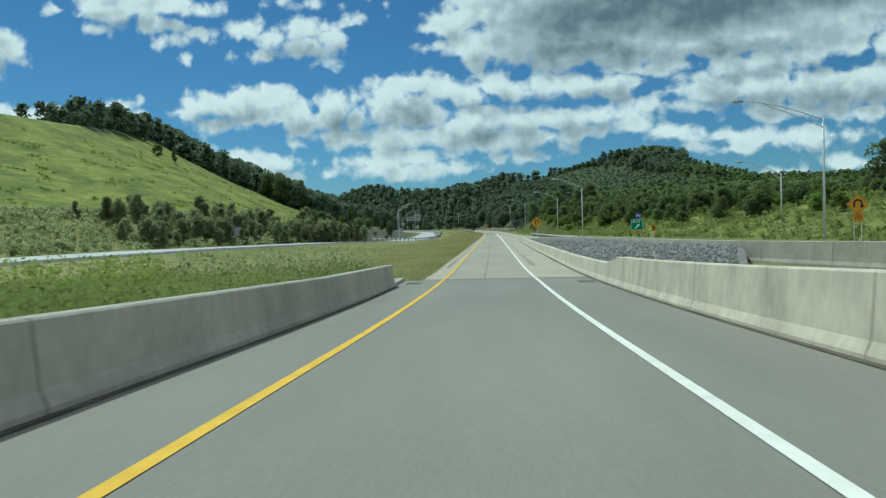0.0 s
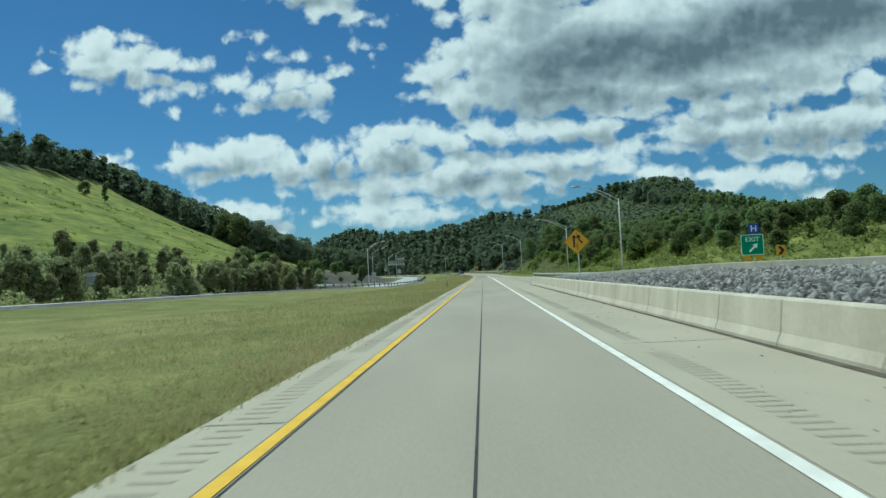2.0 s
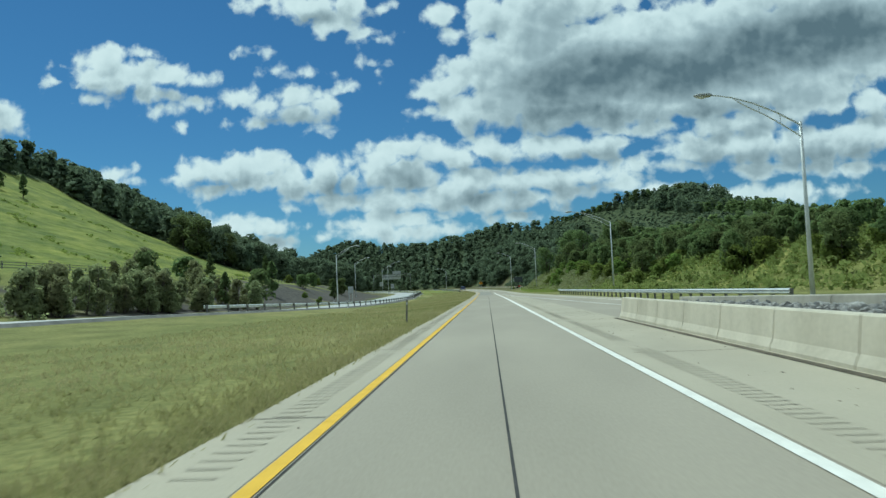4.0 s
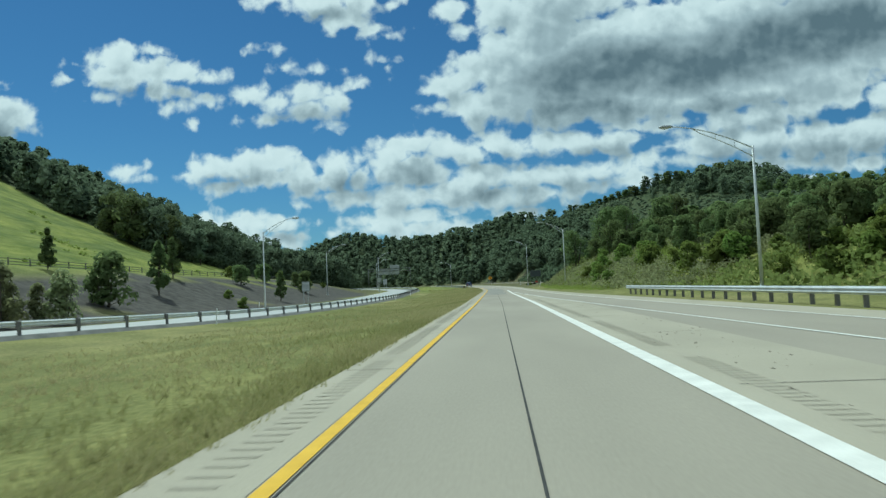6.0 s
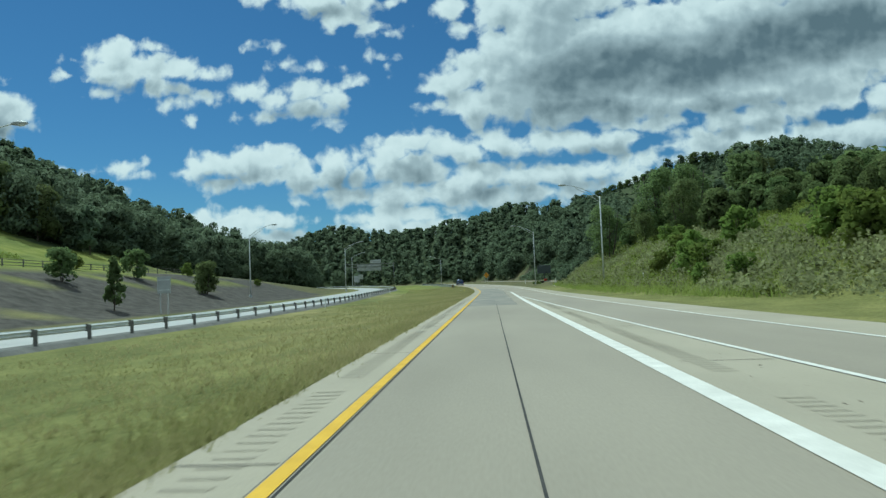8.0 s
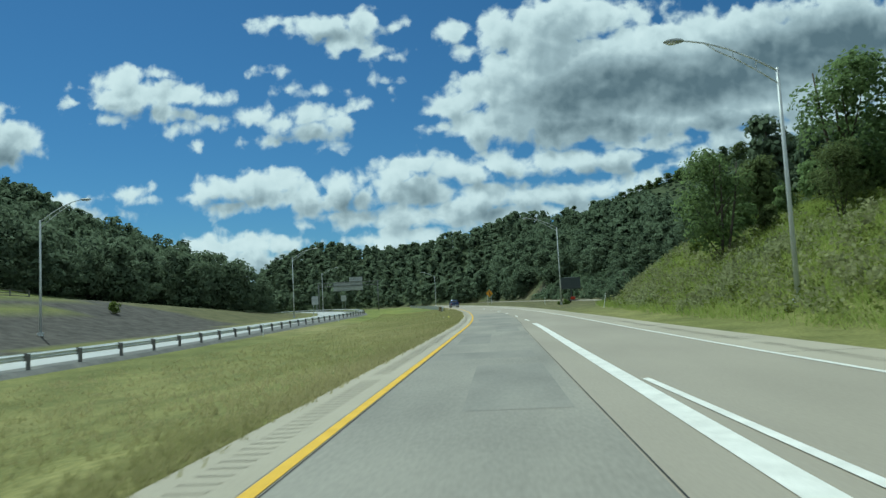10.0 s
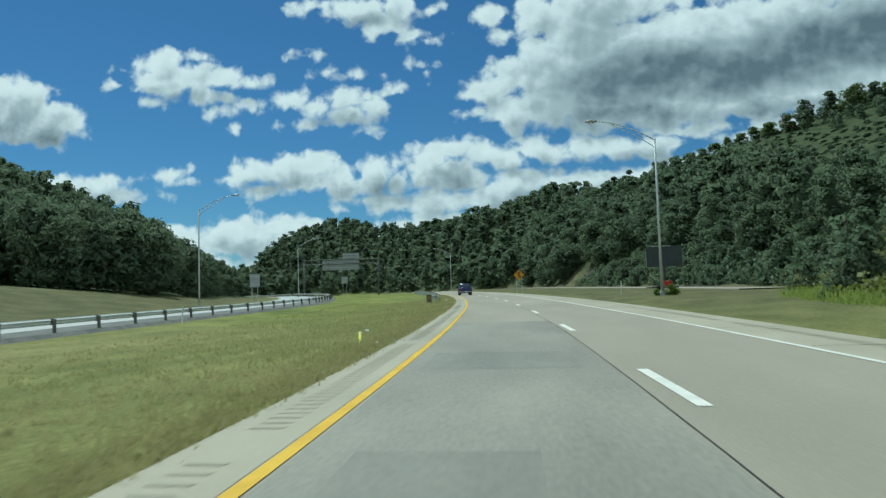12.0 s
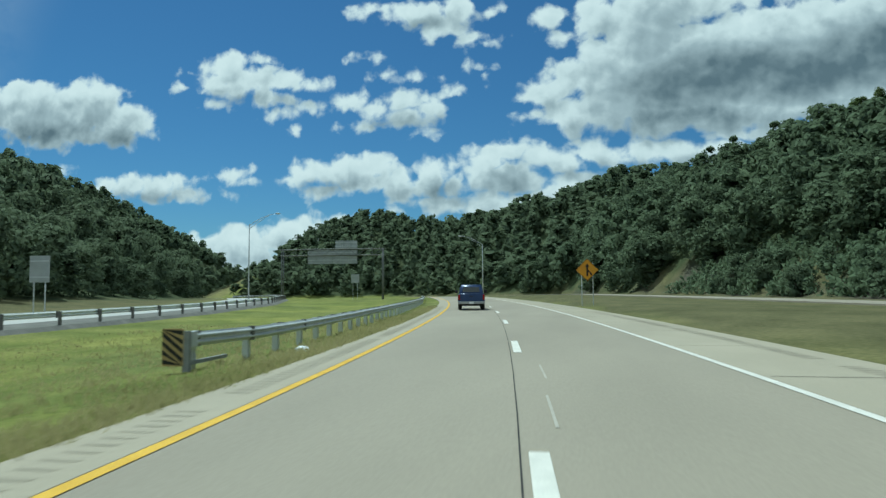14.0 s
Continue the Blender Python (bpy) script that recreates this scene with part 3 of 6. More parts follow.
# "rough" masks the ground dimmed as if under cloud shade, from y 305 on
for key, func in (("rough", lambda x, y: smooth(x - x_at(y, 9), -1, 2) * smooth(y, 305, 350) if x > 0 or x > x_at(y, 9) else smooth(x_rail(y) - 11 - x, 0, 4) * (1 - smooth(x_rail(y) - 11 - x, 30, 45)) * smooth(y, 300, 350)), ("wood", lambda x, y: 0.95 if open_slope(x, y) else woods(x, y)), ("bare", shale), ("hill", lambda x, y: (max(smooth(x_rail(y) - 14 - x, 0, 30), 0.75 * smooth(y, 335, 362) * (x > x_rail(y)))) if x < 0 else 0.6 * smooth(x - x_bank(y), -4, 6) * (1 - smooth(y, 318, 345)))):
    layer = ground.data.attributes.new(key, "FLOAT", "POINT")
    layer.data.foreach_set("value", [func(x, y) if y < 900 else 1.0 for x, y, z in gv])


def strip(name, ys, left, right, lift, mat, kind="structure", label="", category="", depth=0.0):
    """A band of paving between two lines, draped on the carriageway. left and right give x at y."""
    v, f = [], []
    for y in ys:
        z = grade(y) + lift
        v += [(left(y), y, z), (right(y), y, z)]
    n = len(ys)
    f = [(2 * i, 2 * i + 1, 2 * i + 3, 2 * i + 2) for i in range(n - 1)]
    if depth:
        v += [(a, b, c - depth) for a, b, c in v]
        m = 2 * n
        f += [(2 * i + 2, 2 * i + 2 + m, 2 * i + m, 2 * i) for i in range(n - 1)]
        f += [(2 * i + 1, 2 * i + 1 + m, 2 * i + 3 + m, 2 * i + 3) for i in range(n - 1)]
    ob = new(name, mesh_from(name, v, f, [mat], False))
    return tagged(ob, label, category, kind=kind)


def span(a, b, step=4.0):
    n = max(int((b - a) / step), 1)
    return [a + (b - a) * i / n for i in range(n + 1)]
# ---- roads ----
def right_side(y):
    return x_at(y, off_edge(y) + 2.2) if y > 119 else (x_at(y, 7.05) if y < 116 else x_at(y, lerp(y, (116, 119), (7.05, off_edge(119) + 2.2))))


strip("road_bridge_deck", span(-60, 33.3, 3), lambda y: -4.15, lambda y: 4.62, 0.0, M_DECK, label="grey concrete bridge approach deck", category="road", depth=0.3)
strip("road", span(33.3, 560), lambda y: x_at(y, -1.05), right_side, 0.0, M_SLAB, label="pale concrete highway carriageway", category="road", depth=0.3)
strip("road_far", span(-60, 640, 6), lambda y: x_rail(y) - 10.5, lambda y: x_rail(y) - 0.6, 0.06, M_FAR_ROAD, label="pale concrete carriageway beyond the median", category="road")
far_road = bpy.data.objects["road_far"]
for v in far_road.data.vertices:
    v.co.z = z_left(v.co.y) + 0.02


def gravel_shoulder():
    """A gravel band beside the far carriageway, falling away into the grass."""
    v, f, ys = [], [], span(-60, 560, 4)
    for y in ys:
        x, top = x_rail(y), z_left(y) + 0.032
        v += [(x - lerp(y, (180, 230, 300, 340), (0.6, 0.9, 1.2, 3.2)), y, top), (x + 0.7, y, top), (x + 1.5, y, min(top, height(x + 1.5, y)) - 0.35)]
    for i in range(len(ys) - 1):
        for k in (0, 1):
            f.append((3 * i + k, 3 * i + k + 1, 3 * i + k + 4, 3 * i + k + 3))
    return tagged(new("shoulder_gravel", mesh_from("shoulder_gravel", v, f, [M_GRAVEL], False)), "grey gravel strip under the far guardrail", "shoulder", kind="structure")


gravel_shoulder()
slip = strip("road_slip", span(372, 560), lambda y: x_at(y, 26), lambda y: x_at(y, 31), 0.35, M_SLAB, label="pale slip road beside the woodland", category="road", depth=0.4)
strip("road_worn_lane", span(234, 329.3), lambda y: x_at(y, 0.12), lambda y: x_at(y, off_lane(y) - lerp(y, (236, 284, 305, 326, 340), (0.88, 1.0, 0.52, 0.25, 0.19))), 0.004, M_WORN, label="darker worn concrete lane", category="road")
for y0, y1, a, b in ((243, 249, 0.4, 1.9), (255, 262, 1.5, 3.0), (264, 266.5, 0.3, 3.0), (271, 279, 0.5, 1.7), (281, 288, 1.9, 3.1), (291, 294, 0.3, 2.9), (300, 308, 0.6, 2.2), (314, 317, 0.4, 3.2)):
    strip("road_patch", span(y0, y1, 1.5), lambda y: x_at(y, a), lambda y: x_at(y, b), 0.007, M_PATCH, label="darker repaired patch in the worn lane", category="road")
strip("shoulder_right", span(33.4, 250), lambda y: x_at(y, off_lane(y) + 0.12), lambda y: min(x_at(y, 7.0), x_at(y, off_gore(y) - 0.1)), 0.004, M_SHOULDER, label="pale concrete shoulder", category="shoulder")
strip("shoulder_outer", span(122, 560), lambda y: x_at(y, off_edge(y) + 0.1), lambda y: x_at(y, off_edge(y) + lerp(y, (318, 350), (2.15, 2.8))), 0.004, M_SHOULDER, label="pale concrete shoulder", category="shoulder")
strip("shoulder_left", span(33.4, 560), lambda y: x_at(y, -1.03), lambda y: x_at(y, -0.1), 0.004, M_SHOULDER, label="pale concrete shoulder", category="shoulder")
strip("marking_yellow", span(-60, 560), lambda y: x_at(y, -0.075), lambda y: x_at(y, 0.075), 0.009, M_YELLOW, label="solid yellow edge line", category="road marking")
strip("marking_white", span(-60, 291), lambda y: x_at(y, off_lane(y) - lerp(y, (110, 150), (0.075, 0.16))), lambda y: x_at(y, off_lane(y) + lerp(y, (110, 150), (0.075, 0.16))), 0.009, M_WHITE, label="solid white lane line", category="road marking")
strip("marking_gore", span(122, 258), lambda y: x_at(y, off_gore(y) - 0.07), lambda y: x_at(y, off_gore(y) + 0.07), 0.012, M_WHITE, label="white line along the joining slip road", category="road marking")
strip("marking_edge", span(118, 560), lambda y: x_at(y, off_edge(y) - 0.075), lambda y: x_at(y, off_edge(y) + 0.075), 0.009, M_WHITE, label="white right edge line", category="road marking")
for k in range(14):
    y0 = 297.0 + 13.12 * k
    strip("marking_dash", span(y0, y0 + 3.5, 1.75), lambda y: x_at(y, off_lane(y) - 0.09), lambda y: x_at(y, off_lane(y) + 0.09), 0.009, M_WHITE, label="white lane dash", category="road marking")
strip("joint_centre", span(33.5, 236), lambda y: x_at(y, 1.92), lambda y: x_at(y, 1.945), 0.008, M_JOINT, label="dark sealed joint between slabs", category="joint")
strip("joint_lane", span(236, 520), lambda y: x_at(y, off_lane(y) - lerp(y, (236, 284, 305, 326, 340), (0.86, 0.98, 0.5, 0.23, 0.17))), lambda y: x_at(y, off_lane(y) - lerp(y, (236, 284, 305, 326, 340), (0.843, 0.963, 0.483, 0.213, 0.155))), 0.010, M_JOINT, label="dark sealed joint between lanes", category="joint")
strip("joint_deck", (33.22, 33.36), lambda y: -4.1, lambda y: 4.55, 0.012, M_JOINT, label="dark expansion joint at the deck's end", category="joint")
strip("joint_yellow", span(33.5, 300), lambda y: x_at(y, 0.1), lambda y: x_at(y, 0.118), 0.008, M_JOINT, label="fine joint beside the yellow line", category="joint")


def grooves(name, y0, y1, off, width, gap, bunch):
    """Rumble grooves across a shoulder, in bunches, as thin dark slots."""
    r, v, f = random.Random(3), [], []
    y = y0
    k = 0
    while y < y1:
        if k % bunch[0] < bunch[1]:
            a, b = x_at(y, off), x_at(y, off + width)
            z = grade(y) + 0.009
            n = len(v)
            d = gap * 0.3 * r.uniform(0.6, 1.0)
            v += [(a + r.uniform(0, 0.04), y, z), (b - r.uniform(0, 0.05), y, z), (b, y + d, z), (a, y + d, z)]
            f.append((n, n + 1, n + 2, n + 3))
        y += gap
        k += 1
    return tagged(new(name, mesh_from(name, v, f, [M_GROOVE], False)), "rows of shallow rumble grooves across the shoulder", "rumble strip", kind="stuff")


M_GROOVE = material("worn_groove", (0.31, 0.277, 0.215), (0.41, 0.365, 0.28), 2, 30, 0.9, 0.2)
grooves("rumble_strip_right", 45, 245, 4.72, 0.4, 0.26, (46, 38))
grooves("rumble_strip_left", 45, 420, -0.78, 0.4, 0.3, (40, 36))
grooves("rumble_strip_outer", 255, 430, 9.0, 0.42, 0.3, (40, 36))
for y0, y1, off in ((371.2, 373.2, 3.78), (367.2, 369.4, 3.69)):
    strip("paint_scuff", span(y0, y1, 0.5), lambda y: x_at(y, off), lambda y: x_at(y, off + 0.035), 0.008, M_SCUFF, label="faint smear of white road paint", category="road marking")
for k in range(24):
    y0 = 38 + 9.1 * k
    strip("joint_cross", (y0, y0 + 0.03), lambda y: x_at(y, 4.62), lambda y: min(x_at(y, 6.95), x_at(y, off_gore(y) - 0.2)), 0.008, M_JOINT, label="crack-like joint across the shoulder", category="joint")
    strip("joint_cross", (y0 + 3, y0 + 3.03), lambda y: x_at(y, -1.0), lambda y: x_at(y, -0.12), 0.008, M_JOINT, label="crack-like joint across the shoulder", category="joint")
for k in range(27):
    y0 = 256 + 6.1 * k
    strip("joint_cross", (y0, y0 + 0.035), lambda y: x_at(y, off_edge(y) + 0.2), lambda y: x_at(y, off_edge(y) + 2.1), 0.008, M_JOINT, label="crack-like joint across the shoulder", category="joint")
strip("gutter_dirt", span(-40, 116), lambda y: 4.45 - 0.13 - 0.05 * noise.noise((0, y * 0.7, 0)), lambda y: 4.5, 0.012, M_DIRT, label="dark line of dirt at the barrier's foot", category="dirt")
strip("gutter_dirt", span(-40, 29), lambda y: -4.15, lambda y: -4.0 + 0.05 * noise.noise((3, y * 0.7, 0)), 0.012, M_DIRT, label="dark line of dirt at the barrier's foot", category="dirt")
# ---- trees: crowns are clouds of small leaf sprays on lobes; trunks are tapered, with limbs ----
def sprays(centres, outward, sizes, rng, droop=0.15):
    """Rhombic leaf sprays as arrays of corners. outward: the way that each one faces."""
    n = len(centres)
    nor = outward + rng.normal(0, 0.42, (n, 3))
    nor[:, 2] += 0.25
    nor /= np.linalg.norm(nor, axis=1, keepdims=True) + 1e-9
    side = np.cross(nor, rng.normal(0, 1, (n, 3)))
    side /= np.linalg.norm(side, axis=1, keepdims=True) + 1e-9
    up = np.cross(nor, side)
    a, b = sizes[:, None] * 0.62, sizes[:, None] * rng.uniform(0.3, 0.48, (n, 1))
    bend = nor * sizes[:, None] * droop
    return np.stack([centres - up * a - bend, centres + side * b, centres + up * a - bend, centres - side * b], 1)


def crown_quads(rng, h, w, base, n, size, lobes=11, conic=0.0, open_=0.0):
    """Leaf sprays of one tree standing at the origin: height, crown width, height of the crown's base, count, spray size."""
    k = rng.uniform(0, 1, lobes)
    t = base + (h - base) * (0.12 + 0.8 * k)
    reach = w / 2 * (1 - conic * k) * np.sqrt(np.clip(1 - (2 * np.clip(k, 0.3, 1) - 1.0) ** 2 * 0.75, 0.1, 1))
    ang = rng.uniform(0, 2 * np.pi, lobes)
    rad = reach * rng.uniform(0.25, 0.8, lobes)
    lc = np.stack([rad * np.cos(ang), rad * np.sin(ang), t], 1)
    lr = (w * 0.5) * rng.uniform(0.3, 0.52, lobes) * (1 - 0.45 * conic * k)
    lc[0], lr[0] = (0, 0, h - lr[0] * 0.9), lr[0]
    pick = rng.integers(0, lobes, n)
    d = rng.normal(0, 1, (n, 3))
    d[:, 2] = d[:, 2] * 0.9 + 0.25
    d /= np.linalg.norm(d, axis=1, keepdims=True)
    r = lr[pick, None] * (rng.uniform(0.55, 1.08, (n, 1)) ** 0.6)
    c = lc[pick] + d * r * np.array([1, 1, 0.85])
    s = size * rng.uniform(0.6, 1.35, n)
    keep = c[:, 2] > base * 0.6
    mid = np.array([0, 0, base + 0.35 * (h - base)])
    soft = d * 0.4 + (c - mid) / (0.5 * w) * 0.65 + np.array([0, 0, 0.45])
    soft /= np.linalg.norm(soft, axis=1, keepdims=True) + 1e-9
    return sprays(c[keep], d[keep], s[keep], rng), lc, soft[keep]


def quads_mesh(name, quads, mat, soft=None):
    """One mesh of loose leaf sprays; soft gives the way that the crown's surface faces at each."""
    q = np.asarray(quads, dtype=np.float32).reshape(-1, 4, 3)
    if soft is not None:
        turned = (np.cross(q[:, 2] - q[:, 0], q[:, 3] - q[:, 1]) * soft).sum(1) < 0
        q[turned] = q[turned][:, ::-1]
    n = len(q)
    me = bpy.data.meshes.new(name)
    me.vertices.add(n * 4)
    me.vertices.foreach_set("co", q.reshape(-1))
    me.loops.add(n * 4)
    me.loops.foreach_set("vertex_index", np.arange(n * 4, dtype=np.int32))
    me.polygons.add(n)
    me.polygons.foreach_set("loop_start", np.arange(0, n * 4, 4, dtype=np.int32))
    me.update(calc_edges=True)
    if soft is not None:
        me.polygons.foreach_set("use_smooth", [True] * n)
        me.normals_split_custom_set_from_vertices(np.repeat(soft, 4, 0).astype(np.float32))
    me.materials.append(mat)
    return me


def tube(bm, path, r0, r1, sides=6):
    """A tapered tube along a path."""
    rings = []
    for i, p in enumerate(path):
        p = Vector(p)
        a, b = Vector(path[max(i - 1, 0)]), Vector(path[min(i + 1, len(path) - 1)])
        d = (b - a).normalized()
        e = d.orthogonal().normalized()
        f = d.cross(e)
        r = r0 + (r1 - r0) * i / (len(path) - 1)
        rings.append([bm.verts.new(p + (e * math.cos(t) + f * math.sin(t)) * r) for t in [2 * math.pi * k / sides for k in range(sides)]])
    for u, v in zip(rings, rings[1:]):
        for k in range(sides):
            bm.faces.new((u[k], u[(k + 1) % sides], v[(k + 1) % sides], v[k]))
    bm.faces.new(list(reversed(rings[0])))
    bm.faces.new(rings[-1])


def bm_mesh(name, bm, mat, smooth_faces=False):
    bmesh.ops.recalc_face_normals(bm, faces=bm.faces)
    me = bpy.data.meshes.new(name)
    bm.to_mesh(me)
    bm.free()
    me.materials.append(mat)
    if smooth_faces:
        me.polygons.foreach_set("use_smooth", [True] * len(me.polygons))
    return me


def part(name, bm, mat, parent, label="", smooth_faces=False):
    ob = new(name, bm_mesh(name, bm, mat, smooth_faces))
    ob.parent = parent
    return tagged(ob, label)


def make_tree(name, seed, h, w, base, n, size, mat, label, category="tree", conic=0.0, lobes=12, stems=1):
    """A tree or shrub with a trunk (or several stems), limbs into its lobes, and a crown."""
    rng = np.random.default_rng(seed)
    root = tagged(new(name), label, category)
    quads, lc, soft = crown_quads(rng, h, w, base, n, size, lobes, conic)
    crown = new("crown", quads_mesh(name + "_crown", quads, mat, soft))
    crown.parent = root
    bm = bmesh.new()
    r = max(0.05, h * 0.018)
    for k in range(stems):
        lx, ly = rng.normal(0, 0.1 * (stems > 1) * w, 2)
        tube(bm, [(lx * 0.2, ly * 0.2, -0.5), (lx * 0.4, ly * 0.4, base * 0.5), (lx, ly, (base + h) * 0.5), (lx * 1.3, ly * 1.2, h * 0.88)], r, r * 0.25, 7)
    for c in lc[:7]:
        z0 = max(base * 0.7, c[2] - 0.28 * h)
        tube(bm, [(0, 0, z0), (c[0] * 0.55, c[1] * 0.55, (z0 + c[2]) / 2), tuple(c)], r * 0.45, r * 0.12, 5)
    part("trunk", bm, M_BARK, root, smooth_faces=True)
    return root


def stand(proto, x, y, s=1.0, turn=None, squash=1.0, sink=0.15):
    ob = copy_thing(proto, Matrix.Translation((x, y, height(x, y) - sink)) @ pose(0, 0, 0, 0, 0, turn if turn is not None else rnd.uniform(0, 360)))
    ob.scale = (s * squash, s * squash, s)
    return ob


rnd = random.Random(11)
BROAD = [make_tree("tree", 20 + k, 11, 8.5, 0.9, 1900, 0.62, M_LEAF, "leafy green deciduous tree on the hillside", lobes=22) for k in range(3)]
DARK = [make_tree("tree", 30 + k, 13, 8, 0.9, 1900, 0.66, M_LEAF_SHADED, "dark green woodland tree in full leaf", lobes=24, conic=0.35) for k in range(3)]
PINE = [make_tree("tree", 40 + k, 9, 4.2, 0.3, 1300, 0.5, M_LEAF, "narrow upright tree on the cutting", lobes=30, conic=0.75) for k in range(2)]
SHRUB = [make_tree("shrub", 50 + k, 3.2, 3.6, 0.2, 900, 0.34, M_LEAF_BRIGHT, "bright green roadside shrub", "shrub", lobes=16, stems=3) for k in range(3)]
BUSH = [make_tree("bush", 60 + k, 5.0, 4.4, 0.4, 1200, 0.42, M_LEAF, "rounded green bush on the bank", "bush", lobes=22, stems=3) for k in range(3)]
DULL = [make_tree("bank_bush", 70 + k, 5.0, 4.6, 0.2, 900, 0.45, M_LEAF_SHADED, "dull green scrub bush at the foot of the bank", "bush", lobes=20, stems=3) for k in range(2)]
SCRUB = [make_tree("scrub_bush", 80 + k, 6.4, 4.4, 0.2, 1500, 0.36, M_SCRUB, "grey-green scrub bush beside the far carriageway", "bush", lobes=34, stems=3, conic=0.45) for k in range(3)]
NEAR = [make_tree("tree", 90 + k, 11, 8.0, 0.9, 4600, 0.3, M_LEAF, "leafy green tree with spreading limbs on the bank", lobes=34, stems=2) for k in range(2)]
PROTOS = NEAR + SCRUB + BROAD + DARK + PINE + SHRUB + BUSH + DULL

# single trees that stand clear: x, y, kind, scale
for x, y, kind, s in ((-124, 268, PINE, 0.75), (-129, 265, BUSH, 0.9), (-96, 316, BROAD, 1.2), (-89, 320, BROAD, 0.95), (-104, 322, BROAD, 1.1), (-82, 326, DARK, 0.8),
                      (17.7, 305.7, NEAR, 0.86), (21.5, 274, NEAR, 0.66), (20.5, 290, NEAR, 0.45), (23.7, 295, NEAR, 0.98), (27, 290, NEAR, 0.85), (24, 280, NEAR, 0.45), (28, 303, DARK, 0.5), (26, 319, BROAD, 0.6),
                      (34, 318, DARK, 0.55), (41, 322, DARK, 0.5), (36, 295, BROAD, 0.8), (42, 306, BROAD, 0.8), (27, 323, DARK, 0.5),
                      (33, 334, DARK, 0.9), (60, 112, BROAD, 0.8)):
    stand(rnd.choice(kind), x, y, s)
# conifer-like trees and bushes on the grey cutting beside the far carriageway
for y, u, kind, s in ((222, 10, PINE, 0.78), (241, 17, PINE, 0.72), (262, 14, BUSH, 0.8), (256, 5, PINE, 0.62), (283, 16, BUSH, 0.8), (300, 13, BUSH, 0.7),
                      (291, 9, BUSH, 0.95), (206, 7, BUSH, 1.1), (198, 16, BUSH, 0.9), (214, 19, PINE, 0.55), (276, 21, SHRUB, 0.7), (252, 22, SHRUB, 0.8),
                      (330, 12, SHRUB, 0.5), (188, 5, PINE, 0.6), (182, 13, BUSH, 1.0), (232, 3, SHRUB, 0.5), (310, 19, SHRUB, 0.7), (240, 8, SHRUB, 0.45)):
    stand(rnd.choice(kind), x_rail(y) - 12 - u, y, s)
# the belt of scrub between the far carriageway and the grassy hill
for k in range(150):
    y = rnd.uniform(92, 195)
    stand(rnd.choice(SCRUB), x_rail(y) - 14 - rnd.uniform(0, 19) * rnd.random() ** 0.5, y, rnd.uniform(0.4, 0.82))
for k in range(26):
    y = rnd.uniform(20, 62)
    stand(rnd.choice(SHRUB), x_rail(y) - 14 - rnd.uniform(0, 22), y, rnd.uniform(0.4, 0.9))
# shrubs on the right-hand bank
for k in range(170):
    y = rnd.uniform(140, 335)
    d = rnd.uniform(0.5, 30)
    if 262 < y < 335 and (d < 4 or (d < 13 and rnd.random() < 0.6)):
        continue
    pick = SHRUB if d < 8 else (BUSH if rnd.random() < 0.7 or y > 262 else BROAD)
    stand(rnd.choice(pick), x_bank(y) + d, y, rnd.uniform(0.45, 0.9) * (0.45 if pick is BROAD else 1.0))
for k in range(60):
    y = rnd.uniform(70, 160)
    stand(rnd.choice(BUSH + SHRUB), x_bank(y) + rnd.uniform(8, 42), y, rnd.uniform(0.45, 0.85))
for k in range(110):
    y = rnd.uniform(165, 262)
    pick = rnd.choice((BUSH, BROAD))
    stand(rnd.choice(pick), x_bank(y) + rnd.uniform(9, 42), y, rnd.uniform(0.5, 0.75) * (0.45 if pick is BROAD else 1.0))
for k in range(85):
    y = rnd.uniform(105, 215)
    pick = rnd.choice((BROAD, BUSH, BROAD, SHRUB))
    stand(rnd.choice(pick), x_bank(y) + rnd.uniform(3, 32), y, rnd.uniform(0.5, 0.8) * (0.5 if pick is BROAD else 1.0))
# grey-green scrub along the foot of the steep wooded bank
for k in range(70):
    y = rnd.uniform(335, 470)
    stand(rnd.choice(DULL), x_bank(y) + rnd.uniform(-1, 4), y, rnd.uniform(0.4, 0.8))

# weeds round the foot of a lamp
for x, y, s in ((9.35, 358.4, 0.28), (8.4, 359.0, 0.2), (9.8, 359.0, 0.2)):
    stand(rnd.choice(SHRUB), x, y, s)

# woodland, too many to count
def woodland(name, label, spots, seed, mat, n, size, tall_of, wide=1.05):
    rng = np.random.default_rng(seed)
    kinds = [crown_quads(rng, 1.0, 0.68, 0.02, n, size, 26, 0.25 + 0.13 * (k % 4)) for k in range(10)]
    out, faces = [], []
    for x, y in spots:
        q, _, soft = kinds[rng.integers(0, len(kinds))]
        t = rng.uniform(0, 2 * np.pi)
        h = tall_of(x, y) * rng.uniform(0.72, 1.2)
        w = tall_of(x, y) * wide * rng.uniform(0.85, 1.15)
        rot = np.array([[np.cos(t), -np.sin(t), 0], [np.sin(t), np.cos(t), 0], [0, 0, 1]])
        faces.append(soft @ rot.T)
        out.append((q @ rot.T) * np.array([w, w, h]) + np.array([x, y, height(x, y) - 0.6]))
    ob = new(name, quads_mesh(name, np.concatenate(out), mat, np.concatenate(faces)))
    return tagged(ob, label, "woodland", kind="stuff")


def spots_in(x0, x1, y0, y1, step, seed, test):
    r = random.Random(seed)
    res = []
    y = y0
    while y < y1:
        x = x0
        while x < x1:
            a, b = x + r.uniform(-0.45, 0.45) * step, y + r.uniform(-0.45, 0.45) * step
            if woods(a, b) > 0.5 and test(a, b):
                res.append((a, b))
            x += step
        y += step
    return res


